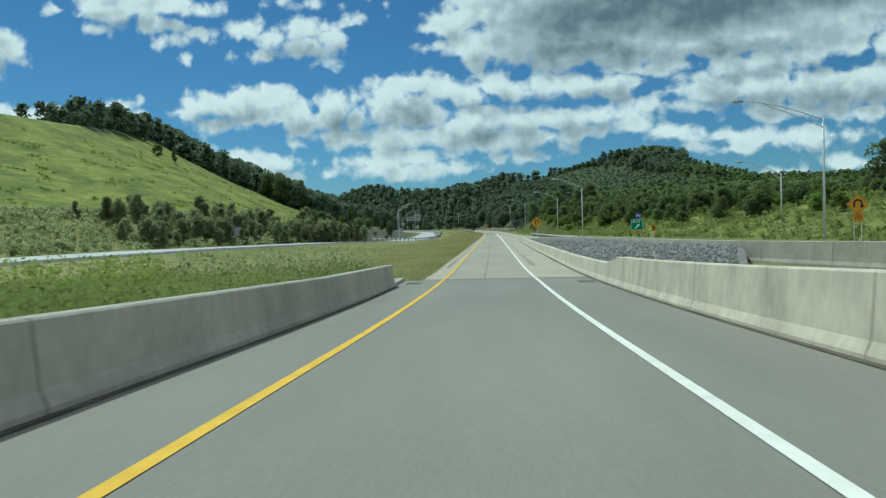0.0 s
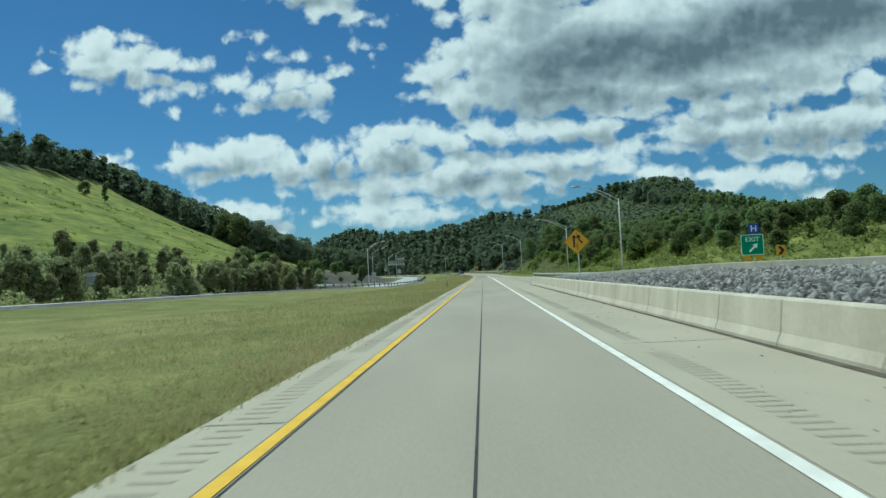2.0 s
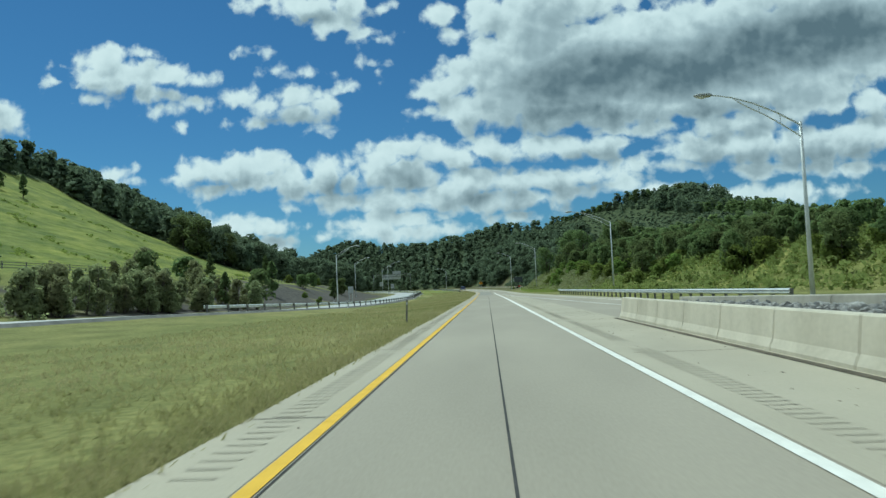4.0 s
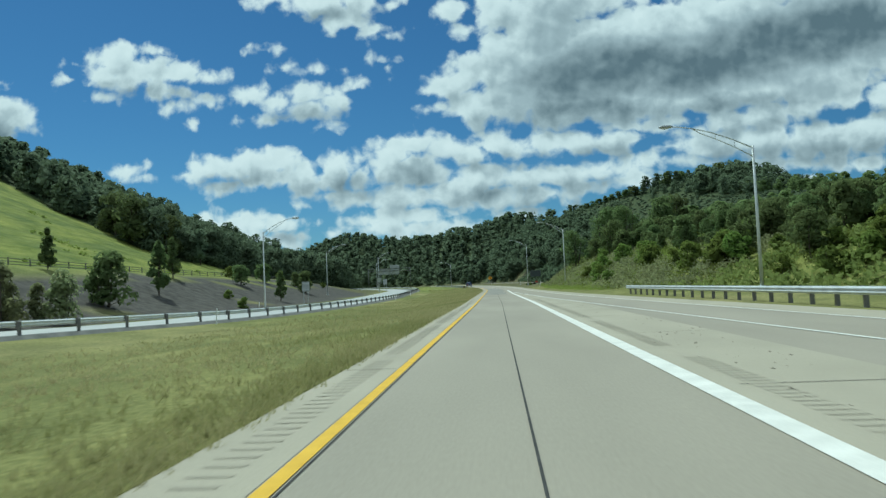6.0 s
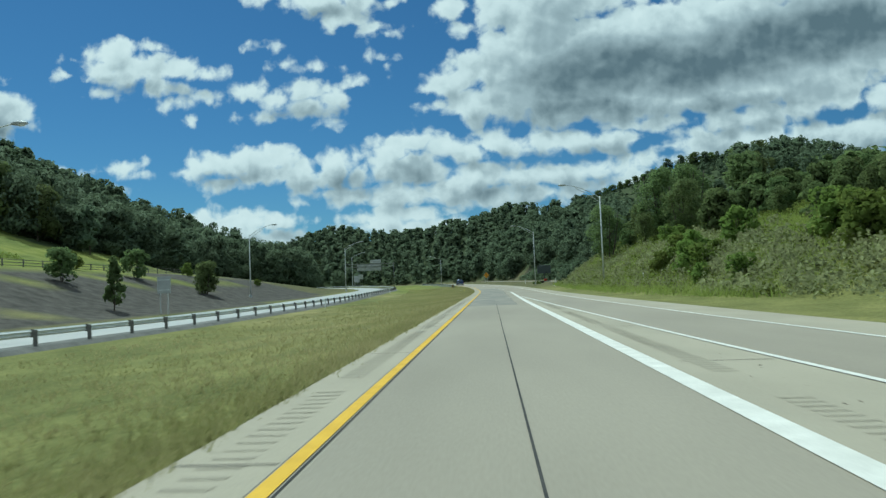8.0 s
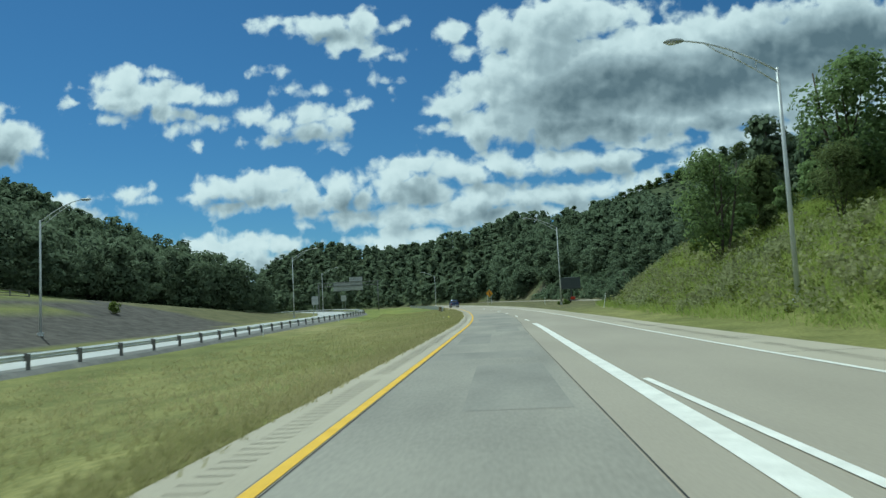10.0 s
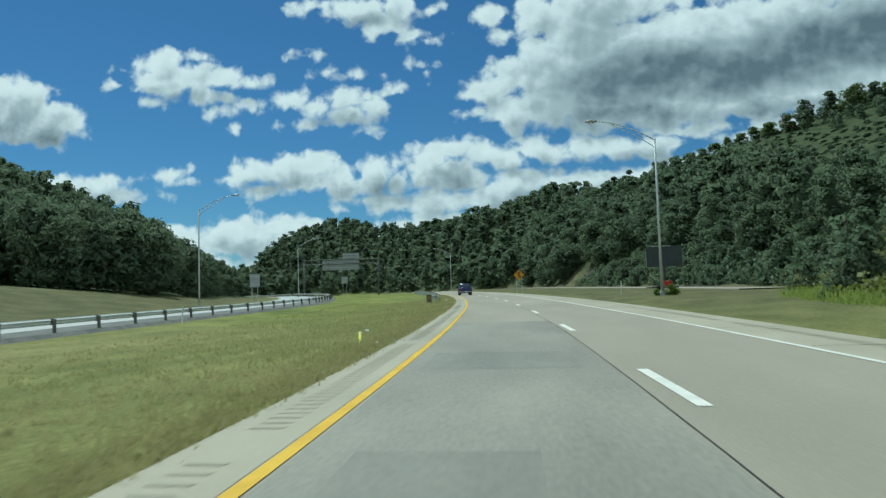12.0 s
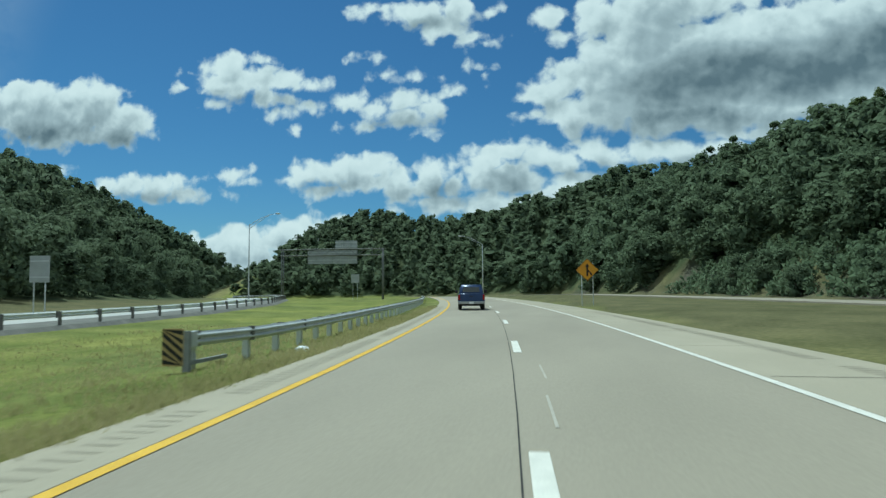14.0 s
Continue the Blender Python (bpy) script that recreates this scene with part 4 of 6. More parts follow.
def tall_right(x, y):
    """Tall trees at the foot of the hill, scrub on its upper slope."""
    if y > 470 and x > 55:
        return 4.5
    if y > 500:
        return 10.5 - 3.5 * smooth(x - x_bank(y), 14, 26)
    return (10.5 - 3 * (1 - smooth(y, 420, 460))) - (6.0 - 5 * (y > 405 and x > 85)) * smooth(x - x_bank(y), 14, 24) * (1 - smooth(y, 400, 440))


def tall_left(x, y):
    u = x_rail(y) - 11.5 - x
    return lerp(u, (8, 22, 40), (lerp(y, (400, 435, 480, 520), (12, 6.5, 6, 11)), lerp(y, (425, 445), (12.5, 10)), 12.5))


def flat_tall(h):
    return lambda x, y: h


def front_left(x, y):
    return x_rail(y) - 11.5 - x < lerp(y, (330, 380, 400, 430, 520), (66, 50, 40, 42, 34))


def front_right(x, y):
    return x - x_bank(y) < 13 and y < 520


woodland("woodland_right", "dark green broadleaf woodland on the steep hillside", spots_in(-35, 70, 330, 520, 5.0, 1, lambda x, y: front_right(x, y)), 5, M_LEAF_SHADED, 1100, 0.05, tall_right, 1.2)
woodland("woodland_hill", "dark green broadleaf woodland up the hillside", spots_in(-35, 125, 330, 575, 5.2, 14, lambda x, y: not open_slope(x, y) and not front_right(x, y)), 15, M_LEAF_SHADED, 420, 0.08, tall_right, 1.2)
woodland("woodland_left", "dark green woodland edge above the far carriageway", spots_in(-150, -40, 312, 540, 5.6, 2, lambda x, y: front_left(x, y)), 6, M_LEAF_SHADED, 1200, 0.048, tall_left, 1.1)
woodland("woodland_spur", "dark green woodland on the spur behind", spots_in(-190, -60, 312, 560, 6.4, 16, lambda x, y: x > x_crest(y) + 25 and not front_left(x, y)), 17, M_LEAF_SHADED, 330, 0.088, tall_left, 1.15)
woodland("woodland_ridge", "dark wooded ridge closing the valley", spots_in(-240, 150, 575, 800, 7.5, 3, lambda x, y: y < y_ridge(x) + 14 and not open_slope(x, y) and y > y_ridge(x) - 115), 7, M_LEAF_SHADED, 120, 0.16, flat_tall(9.5), 1.35)
woodland("woodland_crest", "woodland along the crest of the grassy hill", spots_in(-360, -130, 222, 860, 7.5, 4, lambda x, y: x_crest(y) - 26 < x <= x_crest(y) + 25 and y > 222), 8, M_LEAF_SHADED, 190, 0.125, lambda x, y: lerp(y, (246, 254, 270, 800), (6, 9, 11.5, 11)), 1.25)
woodland("woodland_slope", "mixed green woodland on the hillside", spots_in(40, 300, 60, 340, 8.0, 9, lambda x, y: True) + spots_in(100, 260, 340, 560, 8.0, 10, lambda x, y: not open_slope(x, y)), 9, M_LEAF, 100, 0.16, flat_tall(5.5), 1.5)
# dense low scrub added so that its own shadows darken the open slope
woodland("scrub_slope", "low scrub added to darken the open upper slope", spots_in(0, 125, 340, 645, 3.5, 12, lambda x, y: open_slope(x, y)), 13, M_LEAF_SHADED, 34, 0.34, flat_tall(1.2), 2.9)
# lone trees along the hill's skyline
for x, y, kind, s in ((9, 640, DARK, 0.9), (4, 644, DARK, 0.75), (14, 638, DARK, 0.75), (-2, 648, DARK, 0.6), (26, 641, PINE, 0.32), (28.5, 642, PINE, 0.24), (44, 552, BUSH, 0.62), (41, 556, BUSH, 0.4), (47, 546, BUSH, 0.45), (52, 541, BUSH, 0.7), (55, 538, BROAD, 0.33), (58, 534, BUSH, 0.75), (61, 531, BROAD, 0.4), (64, 527, BUSH, 0.8), (67, 524, BROAD, 0.42), (70, 520, BUSH, 0.9), (74, 516, BROAD, 0.5), (78, 512, DARK, 0.45), (71, 526, BUSH, 0.7),
                      (66, 560, BROAD, 0.3), (70, 566, BUSH, 0.75), (76, 570, BROAD, 0.36), (80, 572, BUSH, 0.7), (84, 560, DARK, 0.42), (87, 556, BUSH, 0.8), (76, 540, DARK, 0.44), (82, 524, DARK, 0.62),
                      (86, 516, DARK, 0.62), (90, 510, BROAD, 0.7), (94, 506, DARK, 0.55), (107, 478, BROAD, 0.85), (112, 462, DARK, 0.6), (120, 448, BROAD, 0.66), (102, 492, BROAD, 0.5)):
    stand(rnd.choice(kind), x, y, s, squash=1.3, sink=0.5)

# taller growth: rank weeds behind the bridge barrier, and along the foot of the bank
def weeds(name, label, spots, seed, mat, tall, blades=9, size=0.26):
    rng = np.random.default_rng(seed)
    out, faces = [], []
    for x, y, s in spots:
        n = blades
        h = tall * s
        c = np.stack([rng.normal(0, 0.22, n) + x, rng.normal(0, 0.22, n) + y, rng.uniform(0.15, 1.0, n) * h + height(x, y)], 1)
        d = rng.normal(0, 0.6, (n, 3))
        d[:, 2] = np.abs(d[:, 2]) * 0.4
        faces.append(d * 0.45 + np.array([0, 0, 1.0]))
        out.append(sprays(c, d, size * rng.uniform(0.7, 1.5, n) * (0.5 + s), rng))
    faces = np.concatenate(faces)
    ob = new(name, quads_mesh(name, np.concatenate(out), mat, faces / np.linalg.norm(faces, axis=1, keepdims=True)))
    return tagged(ob, label, "weeds", kind="stuff")


M_LUSH = leafy("lush_bank_grass", (0.17, 0.235, 0.045), (0.34, 0.385, 0.11), scale=0.2, glow=0.5, vary=0.0)
M_WEED = leafy("rank_weeds", (0.14, 0.19, 0.05), (0.3, 0.34, 0.115), scale=0.16, glow=0.5, vary=0.0)
rw = random.Random(21)
weeds("weeds_bridge", "rank green weeds and saplings behind the bridge barrier", [(rw.uniform(-15, -5.2), rw.uniform(0, 30), rw.uniform(0.35, 1.0)) for k in range(2600)], 31, M_WEED, 1.25, 44, 0.055)
weeds("weeds_lime", "tall lime-green grass in clumps behind the bridge barrier", [(-12.2 + rw.gauss(0, 1.6), 20 + rw.gauss(0, 3.2), rw.uniform(0.5, 1.0)) for k in range(260)], 39, M_LUSH, 1.9, 30, 0.07)
weeds("saplings_bridge", "grey-green saplings behind the bridge barrier", [(-8.2 + rw.gauss(0, 1.6), 27 + rw.gauss(0, 3.0), rw.uniform(0.4, 1.0)) for k in range(220)], 40, M_SCRUB, 1.9, 34, 0.07)
bank_spots = []
for k in range(2300):
    y = rw.uniform(130, 345)
    bank_spots.append((x_bank(y) + rw.uniform(-1.5, 24), y, rw.uniform(0.3, 1.0)))
verge_spots = []
for k in range(4600):
    y = rw.uniform(30, 200)
    verge_spots.append((x_bank(y) + rw.uniform(-3, 34), y, rw.uniform(0.25, 1.0)))
weeds("weeds_verge", "rank grass and weeds on the slope beyond the slip road", verge_spots, 33, M_WEED, 1.2, 12, 0.24)
toe_spots = []
for k in range(1500):
    y = rw.uniform(200, 350)
    toe_spots.append((x_bank(y) + rw.uniform(-1.2, 3) + 9 * rw.random() ** 3, y, rw.uniform(0.25, 1.0)))
weeds("weeds_toe", "grey-green weeds along the foot of the bank", toe_spots, 34, M_SCRUB, 1.3, 26, 0.13)
kerb_spots = [(rw.uniform(-5.9, -4.75), rw.uniform(28.5, 33.5), rw.uniform(0.2, 0.7)) for k in range(110)]
weeds("weeds_kerb", "dry weeds behind the low kerb at the barrier's end", kerb_spots, 37, M_SCRUB, 0.7, 16, 0.08)
foot_spots = []
for k in range(1300):
    y = rw.uniform(352, 485)
    foot_spots.append((x_bank(y) + rw.uniform(-1.5, 8), y, rw.uniform(0.3, 1.0)))
weeds("weeds_foot", "dull green undergrowth along the woodland's edge", foot_spots, 36, M_LEAF_SHADED, 2.4, 18, 0.34)
dull_spots = []
for k in range(6000):
    y = rw.uniform(205, 320)
    x = x_bank(y) + rw.uniform(-1.5, 16)
    if noise.noise((x * 0.13, y * 0.07, 6.0)) + lerp(y, (230, 285), (0.35, -0.1)) - 0.03 * (x - x_bank(y)) > 0.02:
        dull_spots.append((x, y, rw.uniform(0.3, 1.0)))
weeds("weeds_dull", "grey-green and dry weeds in patches on the bank", dull_spots, 38, M_SCRUB, 1.1, 16, 0.15)
weeds("weeds_bank", "rank grass and weeds on the sunny bank", bank_spots, 32, M_LEAF_BRIGHT, 1.1, 24, 0.12)


def grass(name, label, spots, seed, mat, tall, wide=1.0, spread=0.07):
    """Tufts of narrow upright blades."""
    rng = np.random.default_rng(seed)
    p = np.array([(x, y, height(x, y)) for x, y in spots])
    n, k = len(p), 5
    p = np.repeat(p, k, 0) + np.stack([rng.normal(0, spread, n * k), rng.normal(0, spread, n * k), np.zeros(n * k)], 1)
    a = rng.uniform(0, np.pi, n * k)
    side = np.stack([np.cos(a), np.sin(a), np.zeros(n * k)], 1) * rng.uniform(0.008, 0.02, (n * k, 1)) * wide
    tip = p + np.stack([rng.normal(0, spread, n * k), rng.normal(0, spread, n * k), tall * rng.uniform(0.4, 1.2, n * k)], 1)
    q = np.stack([p - side, p + side, tip + side * 0.3, tip - side * 0.3], 1)
    soft = np.array([0, 0, 1.0]) + rng.normal(0, 0.25, (n * k, 3))
    soft /= np.linalg.norm(soft, axis=1, keepdims=True)
    return tagged(new(name, quads_mesh(name, q, mat, soft)), label, "grass", kind="stuff")


hill_spots = []
for k in range(9000):
    y = rw.uniform(60, 300)
    x = x_rail(y) - 40 - rw.uniform(0, 75)
    if noise.noise((x * 0.16, y * 0.11, 8.0)) > 0.3 and x > x_crest(y):
        hill_spots.append((x, y, rw.uniform(0.3, 1.0)))
weeds("tussocks_hill", "tussocks and briars on the grassy hill", hill_spots, 44, M_LUSH, 0.45, 9, 0.3)
rough_spots = []
for k in range(2600):
    y = rw.uniform(30, 150)
    rough_spots.append((x_rail(y) - 13 - rw.uniform(0, 30), y, rw.uniform(0.2, 1.0)))
weeds("weeds_rough", "rough olive weeds on the bank beyond the far carriageway", rough_spots, 45, M_SCRUB, 1.5, 22, 0.24)
M_BLADE = leafy("dry_grass_blades", (0.22, 0.228, 0.08), (0.43, 0.38, 0.2), scale=0.12, glow=0.5, vary=0.0)
edge_spots, open_spots = [], []
for k in range(15000):
    y = rw.uniform(33, 420)
    edge_spots.append((x_at(y, -1.02 - abs(rw.gauss(0, 0.55))), y))
for k in range(34000):
    y = rw.uniform(33, 400)
    open_spots.append((x_at(y, -1.2 - 14 * rw.random() ** 1.5), y))
grass("grass_edge", "ragged grass along the pavement's edge", edge_spots, 41, M_BLADE, 0.15)
grass("grass_median", "dry meadow grass in the median", open_spots, 42, M_BLADE, 0.13)
tall_spots = []
for k in range(16000):
    y = rw.uniform(225, 345)
    tall_spots.append((x_bank(y) + rw.uniform(-2.0, 17), y))
grass("grass_bank", "tall lush grass on the sunny bank", tall_spots, 43, M_LUSH, 0.6, 1.6, 0.24)
for ob in PROTOS:
    for o in (*ob.children_recursive, ob):
        bpy.data.objects.remove(o)
# ---- swept and turned shapes ----
def sweep(bm, profile, path, closed=True):
    """Sweep a cross-section (right, up) along a level path of points."""
    rings = []
    for i, p in enumerate(path):
        a, b = Vector(path[max(i - 1, 0)]), Vector(path[min(i + 1, len(path) - 1)])
        d = b - a
        d.z = 0
        d.normalize()
        right = Vector((d.y, -d.x, 0))
        rings.append([bm.verts.new(Vector(p) + right * u + Vector((0, 0, w))) for u, w in profile])
    n = len(profile)
    for r, s in zip(rings, rings[1:]):
        for k in range(n if closed else n - 1):
            bm.faces.new((r[k], r[(k + 1) % n], s[(k + 1) % n], s[k]))
    if closed:
        bm.faces.new(rings[0])
        bm.faces.new(list(reversed(rings[-1])))


def box(bm, x0, x1, y0, y1, z0, z1, bevel=0.0, m=None):
    g = bmesh.ops.create_cube(bm, size=1.0, matrix=Matrix.Translation(((x0 + x1) / 2, (y0 + y1) / 2, (z0 + z1) / 2)) @ Matrix.Diagonal((x1 - x0, y1 - y0, z1 - z0, 1)))
    vs = g["verts"]
    if m is not None:
        bmesh.ops.transform(bm, matrix=m, verts=vs)
    if bevel:
        es = list({e for v in vs for e in v.link_edges})
        bmesh.ops.bevel(bm, geom=es, offset=bevel, segments=2, affect="EDGES", profile=0.6)


def plain_part(name, parent, mat, label="", smooth_faces=False, **kw):
    """A bevelled box as a part: x0, x1, y0, y1, z0, z1, bevel."""
    bm = bmesh.new()
    box(bm, **kw)
    return part(name, bm, mat, parent, label, smooth_faces)


def panel(name, outline, depth, mat, parent, label="", y=0.0):
    """A flat plate in the xz plane, facing -y, from its outline."""
    bm = bmesh.new()
    front = [bm.verts.new((u, y - depth / 2, w)) for u, w in outline]
    back = [bm.verts.new((u, y + depth / 2, w)) for u, w in outline]
    bm.faces.new(front)
    bm.faces.new(list(reversed(back)))
    n = len(outline)
    for k in range(n):
        bm.faces.new((front[k], back[k], back[(k + 1) % n], front[(k + 1) % n]))
    return part(name, bm, mat, parent, label)


def lettering(text, size, x, y, z, mat, parent):
    c = bpy.data.curves.new("lettering", "FONT")
    c.body, c.size, c.align_x, c.align_y, c.extrude = text, size, "CENTER", "CENTER", 0.002
    c.materials.append(mat)
    ob = new("lettering", c)
    ob.parent = parent
    ob.matrix_local = pose(x, y, z, 90, 0, 0)
    return ob


def rounded(w, h, r, n=4):
    pts = []
    for cx, cz, a0 in ((w / 2 - r, h / 2 - r, 0), (-w / 2 + r, h / 2 - r, 90), (-w / 2 + r, -h / 2 + r, 180), (w / 2 - r, -h / 2 + r, 270)):
        for k in range(n + 1):
            a = radians(a0 + 90 * k / n)
            pts.append((cx + r * math.cos(a), cz + r * math.sin(a)))
    return pts


def shifted(pts, dx, dz):
    return [(u + dx, w + dz) for u, w in pts]


# ---- concrete barriers ----
def jersey(h, side=1):
    """Safety-shape cross-section, its road face towards -right; side -1 turns it round."""
    p = [(0, 0), (0, 0.07), (0.07, 0.24), (0.13, h - 0.025), (0.155, h), (0.4, h), (0.42, h - 0.02), (0.48, 0.32), (0.62, 0.08), (0.62, 0)]
    return [(u * side, w) for u, w in p]


def barrier(name, y0, y1, seg, x_of, h_of, mat, label, side=1, top_of=None):
    root = tagged(new(name), label, "barrier")
    n = max(round((y1 - y0) / seg), 1)
    for k in range(n):
        a, b = y0 + (y1 - y0) * k / n, y0 + (y1 - y0) * (k + 1) / n
        bm = bmesh.new()
        pts = [(x_of(y), y, (top_of or grade)(y) - 0.05) for y in (a + 0.018, (a + b) / 2, b - 0.018)]
        sweep(bm, [(u, w + 0.05 * (w > 0.05)) for u, w in jersey(h_of((a + b) / 2), side)], pts)
        part("barrier_segment", bm, mat, root)
    return root


barrier("concrete_parapet", -44.4, 24, 7.6, lambda y: 4.45, lambda y: 1.09, M_PARAPET_SUNLIT, "stained concrete bridge parapet with cracks and streaks, coloured as sunlit")
bm = bmesh.new()
sweep(bm, jersey(1.1), [(4.45, 24.02, grade(24)), (4.45, 26, grade(26))])
trans = tagged(new("barrier_transition"), "concrete barrier piece that steps down from the parapet", "barrier")
part("barrier_segment", bm, M_PARAPET_SUNLIT, trans)
bm = bmesh.new()
sweep(bm, jersey(0.8), [(4.45, 29.0, grade(29)), (4.45, 31, grade(31)), (4.45, 33, grade(33))])
part("barrier_segment", bm, M_BARRIER, trans)
bm = bmesh.new()
ring_a = [bm.verts.new((4.45 + u, 26.0, grade(26) + w)) for u, w in jersey(1.1)]
ring_b = [bm.verts.new((4.45 + u, 29.0, grade(29) + w)) for u, w in jersey(0.8)]
for k in range(10):
    bm.faces.new((ring_a[k], ring_a[(k + 1) % 10], ring_b[(k + 1) % 10], ring_b[k]))
part("barrier_segment", bm, M_BARRIER, trans)
barrier("concrete_barrier", 33, 116.6, 3.06, lambda y: 4.45 + lerp(y, (80, 116), (0, 0.25)), lambda y: 0.8, M_BARRIER, "pale concrete safety barrier in short segments")
# left barrier keeps the greyer concrete, which stands for its shaded face
barrier("concrete_barrier", -40, 29.2, 23.0, lambda y: -4.12, lambda y: 0.9, M_PARAPET, "weathered concrete barrier on the bridge, greyed for its shaded face", side=-1)
bm = bmesh.new()
box(bm, -4.75, -4.25, 29.5, 33.0, grade(31) - 0.3, grade(31) + 0.12, 0.03)
kerb = tagged(new("kerb_end"), "low concrete kerb past the barrier's end", "kerb")
part("kerb_block", bm, M_PARAPET, kerb)


def drain_inlet(x0, x1, y0, y1):
    """A gutter drain: pale concrete surround and a dark iron grate of bars."""
    root = tagged(new("drain_inlet"), "dark iron drain grate in a pale concrete surround", "drain")
    root.location = ((x0 + x1) / 2, (y0 + y1) / 2, grade((y0 + y1) / 2))
    root.rotation_euler = (math.atan2(grade(y1) - grade(y0), y1 - y0), 0, 0)
    w, d = (x1 - x0) / 2, (y1 - y0) / 2
    for a, b, c, e in ((-w, w, -d, -d + 0.035), (-w, w, d - 0.035, d), (-w, -w + 0.035, -d + 0.035, d - 0.035), (w - 0.035, w, -d + 0.035, d - 0.035)):
        plain_part("surround", root, M_SHOULDER, x0=a, x1=b, y0=c, y1=e, z0=-0.1, z1=0.014, bevel=0.004)
    plain_part("pit", root, M_JOINT, x0=-w + 0.035, x1=w - 0.035, y0=-d + 0.035, y1=d - 0.035, z0=-0.1, z1=0.004)
    for k in range(9):
        a = -w + 0.12 + (2 * w - 0.24) * k / 8
        plain_part("bar", root, M_POST, x0=a - 0.014, x1=a + 0.014, y0=-d + 0.035, y1=d - 0.035, z0=0.004, z1=0.011)


drain_inlet(3.45, 4.3, 29.15, 30.45)
drain_inlet(-3.95, -3.2, 30.2, 31.6)
# barrier beyond the stone bed
FAR_Y = (14, 36, 52, 70, 90, 105, 117)
FAR_X = (19.5, 14.4, 11.7, 9.6, 8.1, 7.4, 7.1)


def far_x(y):
    return lerp(y, FAR_Y, FAR_X)


def far_top(y):
    return lerp(y, (20, 40, 75, 95, 117), (1.62, 1.4, 1.36, 1.05, 0.72))


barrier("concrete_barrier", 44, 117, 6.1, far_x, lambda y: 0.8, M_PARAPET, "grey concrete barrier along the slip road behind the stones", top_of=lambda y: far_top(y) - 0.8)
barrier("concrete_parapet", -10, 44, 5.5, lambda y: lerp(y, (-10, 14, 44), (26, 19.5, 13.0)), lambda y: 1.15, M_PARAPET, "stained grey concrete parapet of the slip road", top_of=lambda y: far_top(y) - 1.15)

# ---- bed of broken stone between the barriers ----
def stone_mesh(seed):
    r = random.Random(seed)
    bm = bmesh.new()
    bmesh.ops.create_icosphere(bm, subdivisions=1, radius=0.5)
    for v in bm.verts:
        v.co *= r.uniform(0.65, 1.15)
        v.co.z *= 0.5
    return bm_mesh("stone", bm, M_STONE)


def bed_z(x, y):
    t = (x - 5.0) / max(far_x(y) - 5.0, 0.5)
    return 0.42 * min(max((y - 30) / 10, 0), 1) + grade(y) * 0.5 + (far_top(y) - 0.72) * min(max(t, 0), 1) ** 0.8 + 0.1 * math.sin(math.pi * min(max(t, 0), 1))


bed = tagged(new("stone_bed"), "bed of loose grey broken stone between two barriers", "stone bed")
bm = bmesh.new()
rows_ = []
for y in span(31, 115, 3):
    edge_x = min(far_x(y) + 0.05, 0.335 * y + 0.5)
    rows_.append([bm.verts.new((4.9 + (edge_x - 4.9) * k / 6, y, bed_z(4.9 + (edge_x - 4.9) * k / 6, y) - 0.1)) for k in range(7)])
for a, b in zip(rows_, rows_[1:]):
    for k in range(6):
        bm.faces.new((a[k], a[k + 1], b[k + 1], b[k]))
part("bed_fill", bm, M_STONE, bed)
rs = random.Random(8)
shapes = [stone_mesh(k) for k in range(7)]
rest_v, rest_f = [], []
count = 0
for k in range(26000):
    y = rs.uniform(31, 114)
    x = rs.uniform(5.0, far_x(y) - 0.1)
    if rs.random() > (far_x(y) - 5) / 9 or x > 0.335 * y:
        continue
    s = rs.choice((0.1, 0.13, 0.16, 0.2, 0.25)) * rs.uniform(0.75, 1.1)
    m = Matrix.Translation((x, y, bed_z(x, y) + rs.uniform(-0.05, 0.07))) @ Euler((rs.uniform(0, 6), rs.uniform(0, 6), rs.uniform(0, 6))).to_matrix().to_4x4() @ Matrix.Diagonal((s * rs.uniform(0.8, 1.4), s, s, 1))
    me = shapes[k % 7]
    if count < 290 and 62 < y < 72 and x < 7.2:
        ob = new("stone", me)
        ob.parent, ob.matrix_local = bed, m
        count += 1
    else:
        n = len(rest_v)
        rest_v += [tuple(m @ v.co) for v in me.vertices]
        rest_f += [tuple(n + i for i in p.vertices) for p in me.polygons]
stones = new("stone_heap", mesh_from("stone_heap", rest_v, rest_f, [M_STONE], False))
stones.parent = bed
stones["kind"] = "stuff"

# ---- steel guardrails ----
# paler than M_STEEL: the bright sun on the far beam is put into the colour
M_RAIL = material("sunlit_galvanised_beam", (0.66, 0.67, 0.66), (0.84, 0.85, 0.83), 1.5, 30, 0.45, 0.05)
M_RAIL_POST = material("grey_steel_post", (0.2, 0.205, 0.2), (0.34, 0.345, 0.335), 3, 30, 0.7, 0.15)
W_BEAM = [(0.0, -0.155), (-0.02, -0.12), (-0.08, -0.085), (-0.08, -0.06), (-0.015, -0.02), (-0.015, 0.02), (-0.08, 0.06), (-0.08, 0.085), (-0.02, 0.12), (0.0, 0.155),
          (0.006, 0.155), (-0.012, 0.125), (-0.072, 0.088), (-0.072, 0.058), (-0.009, 0.022), (-0.009, -0.022), (-0.072, -0.058), (-0.072, -0.088), (-0.012, -0.125), (0.006, -0.155)]


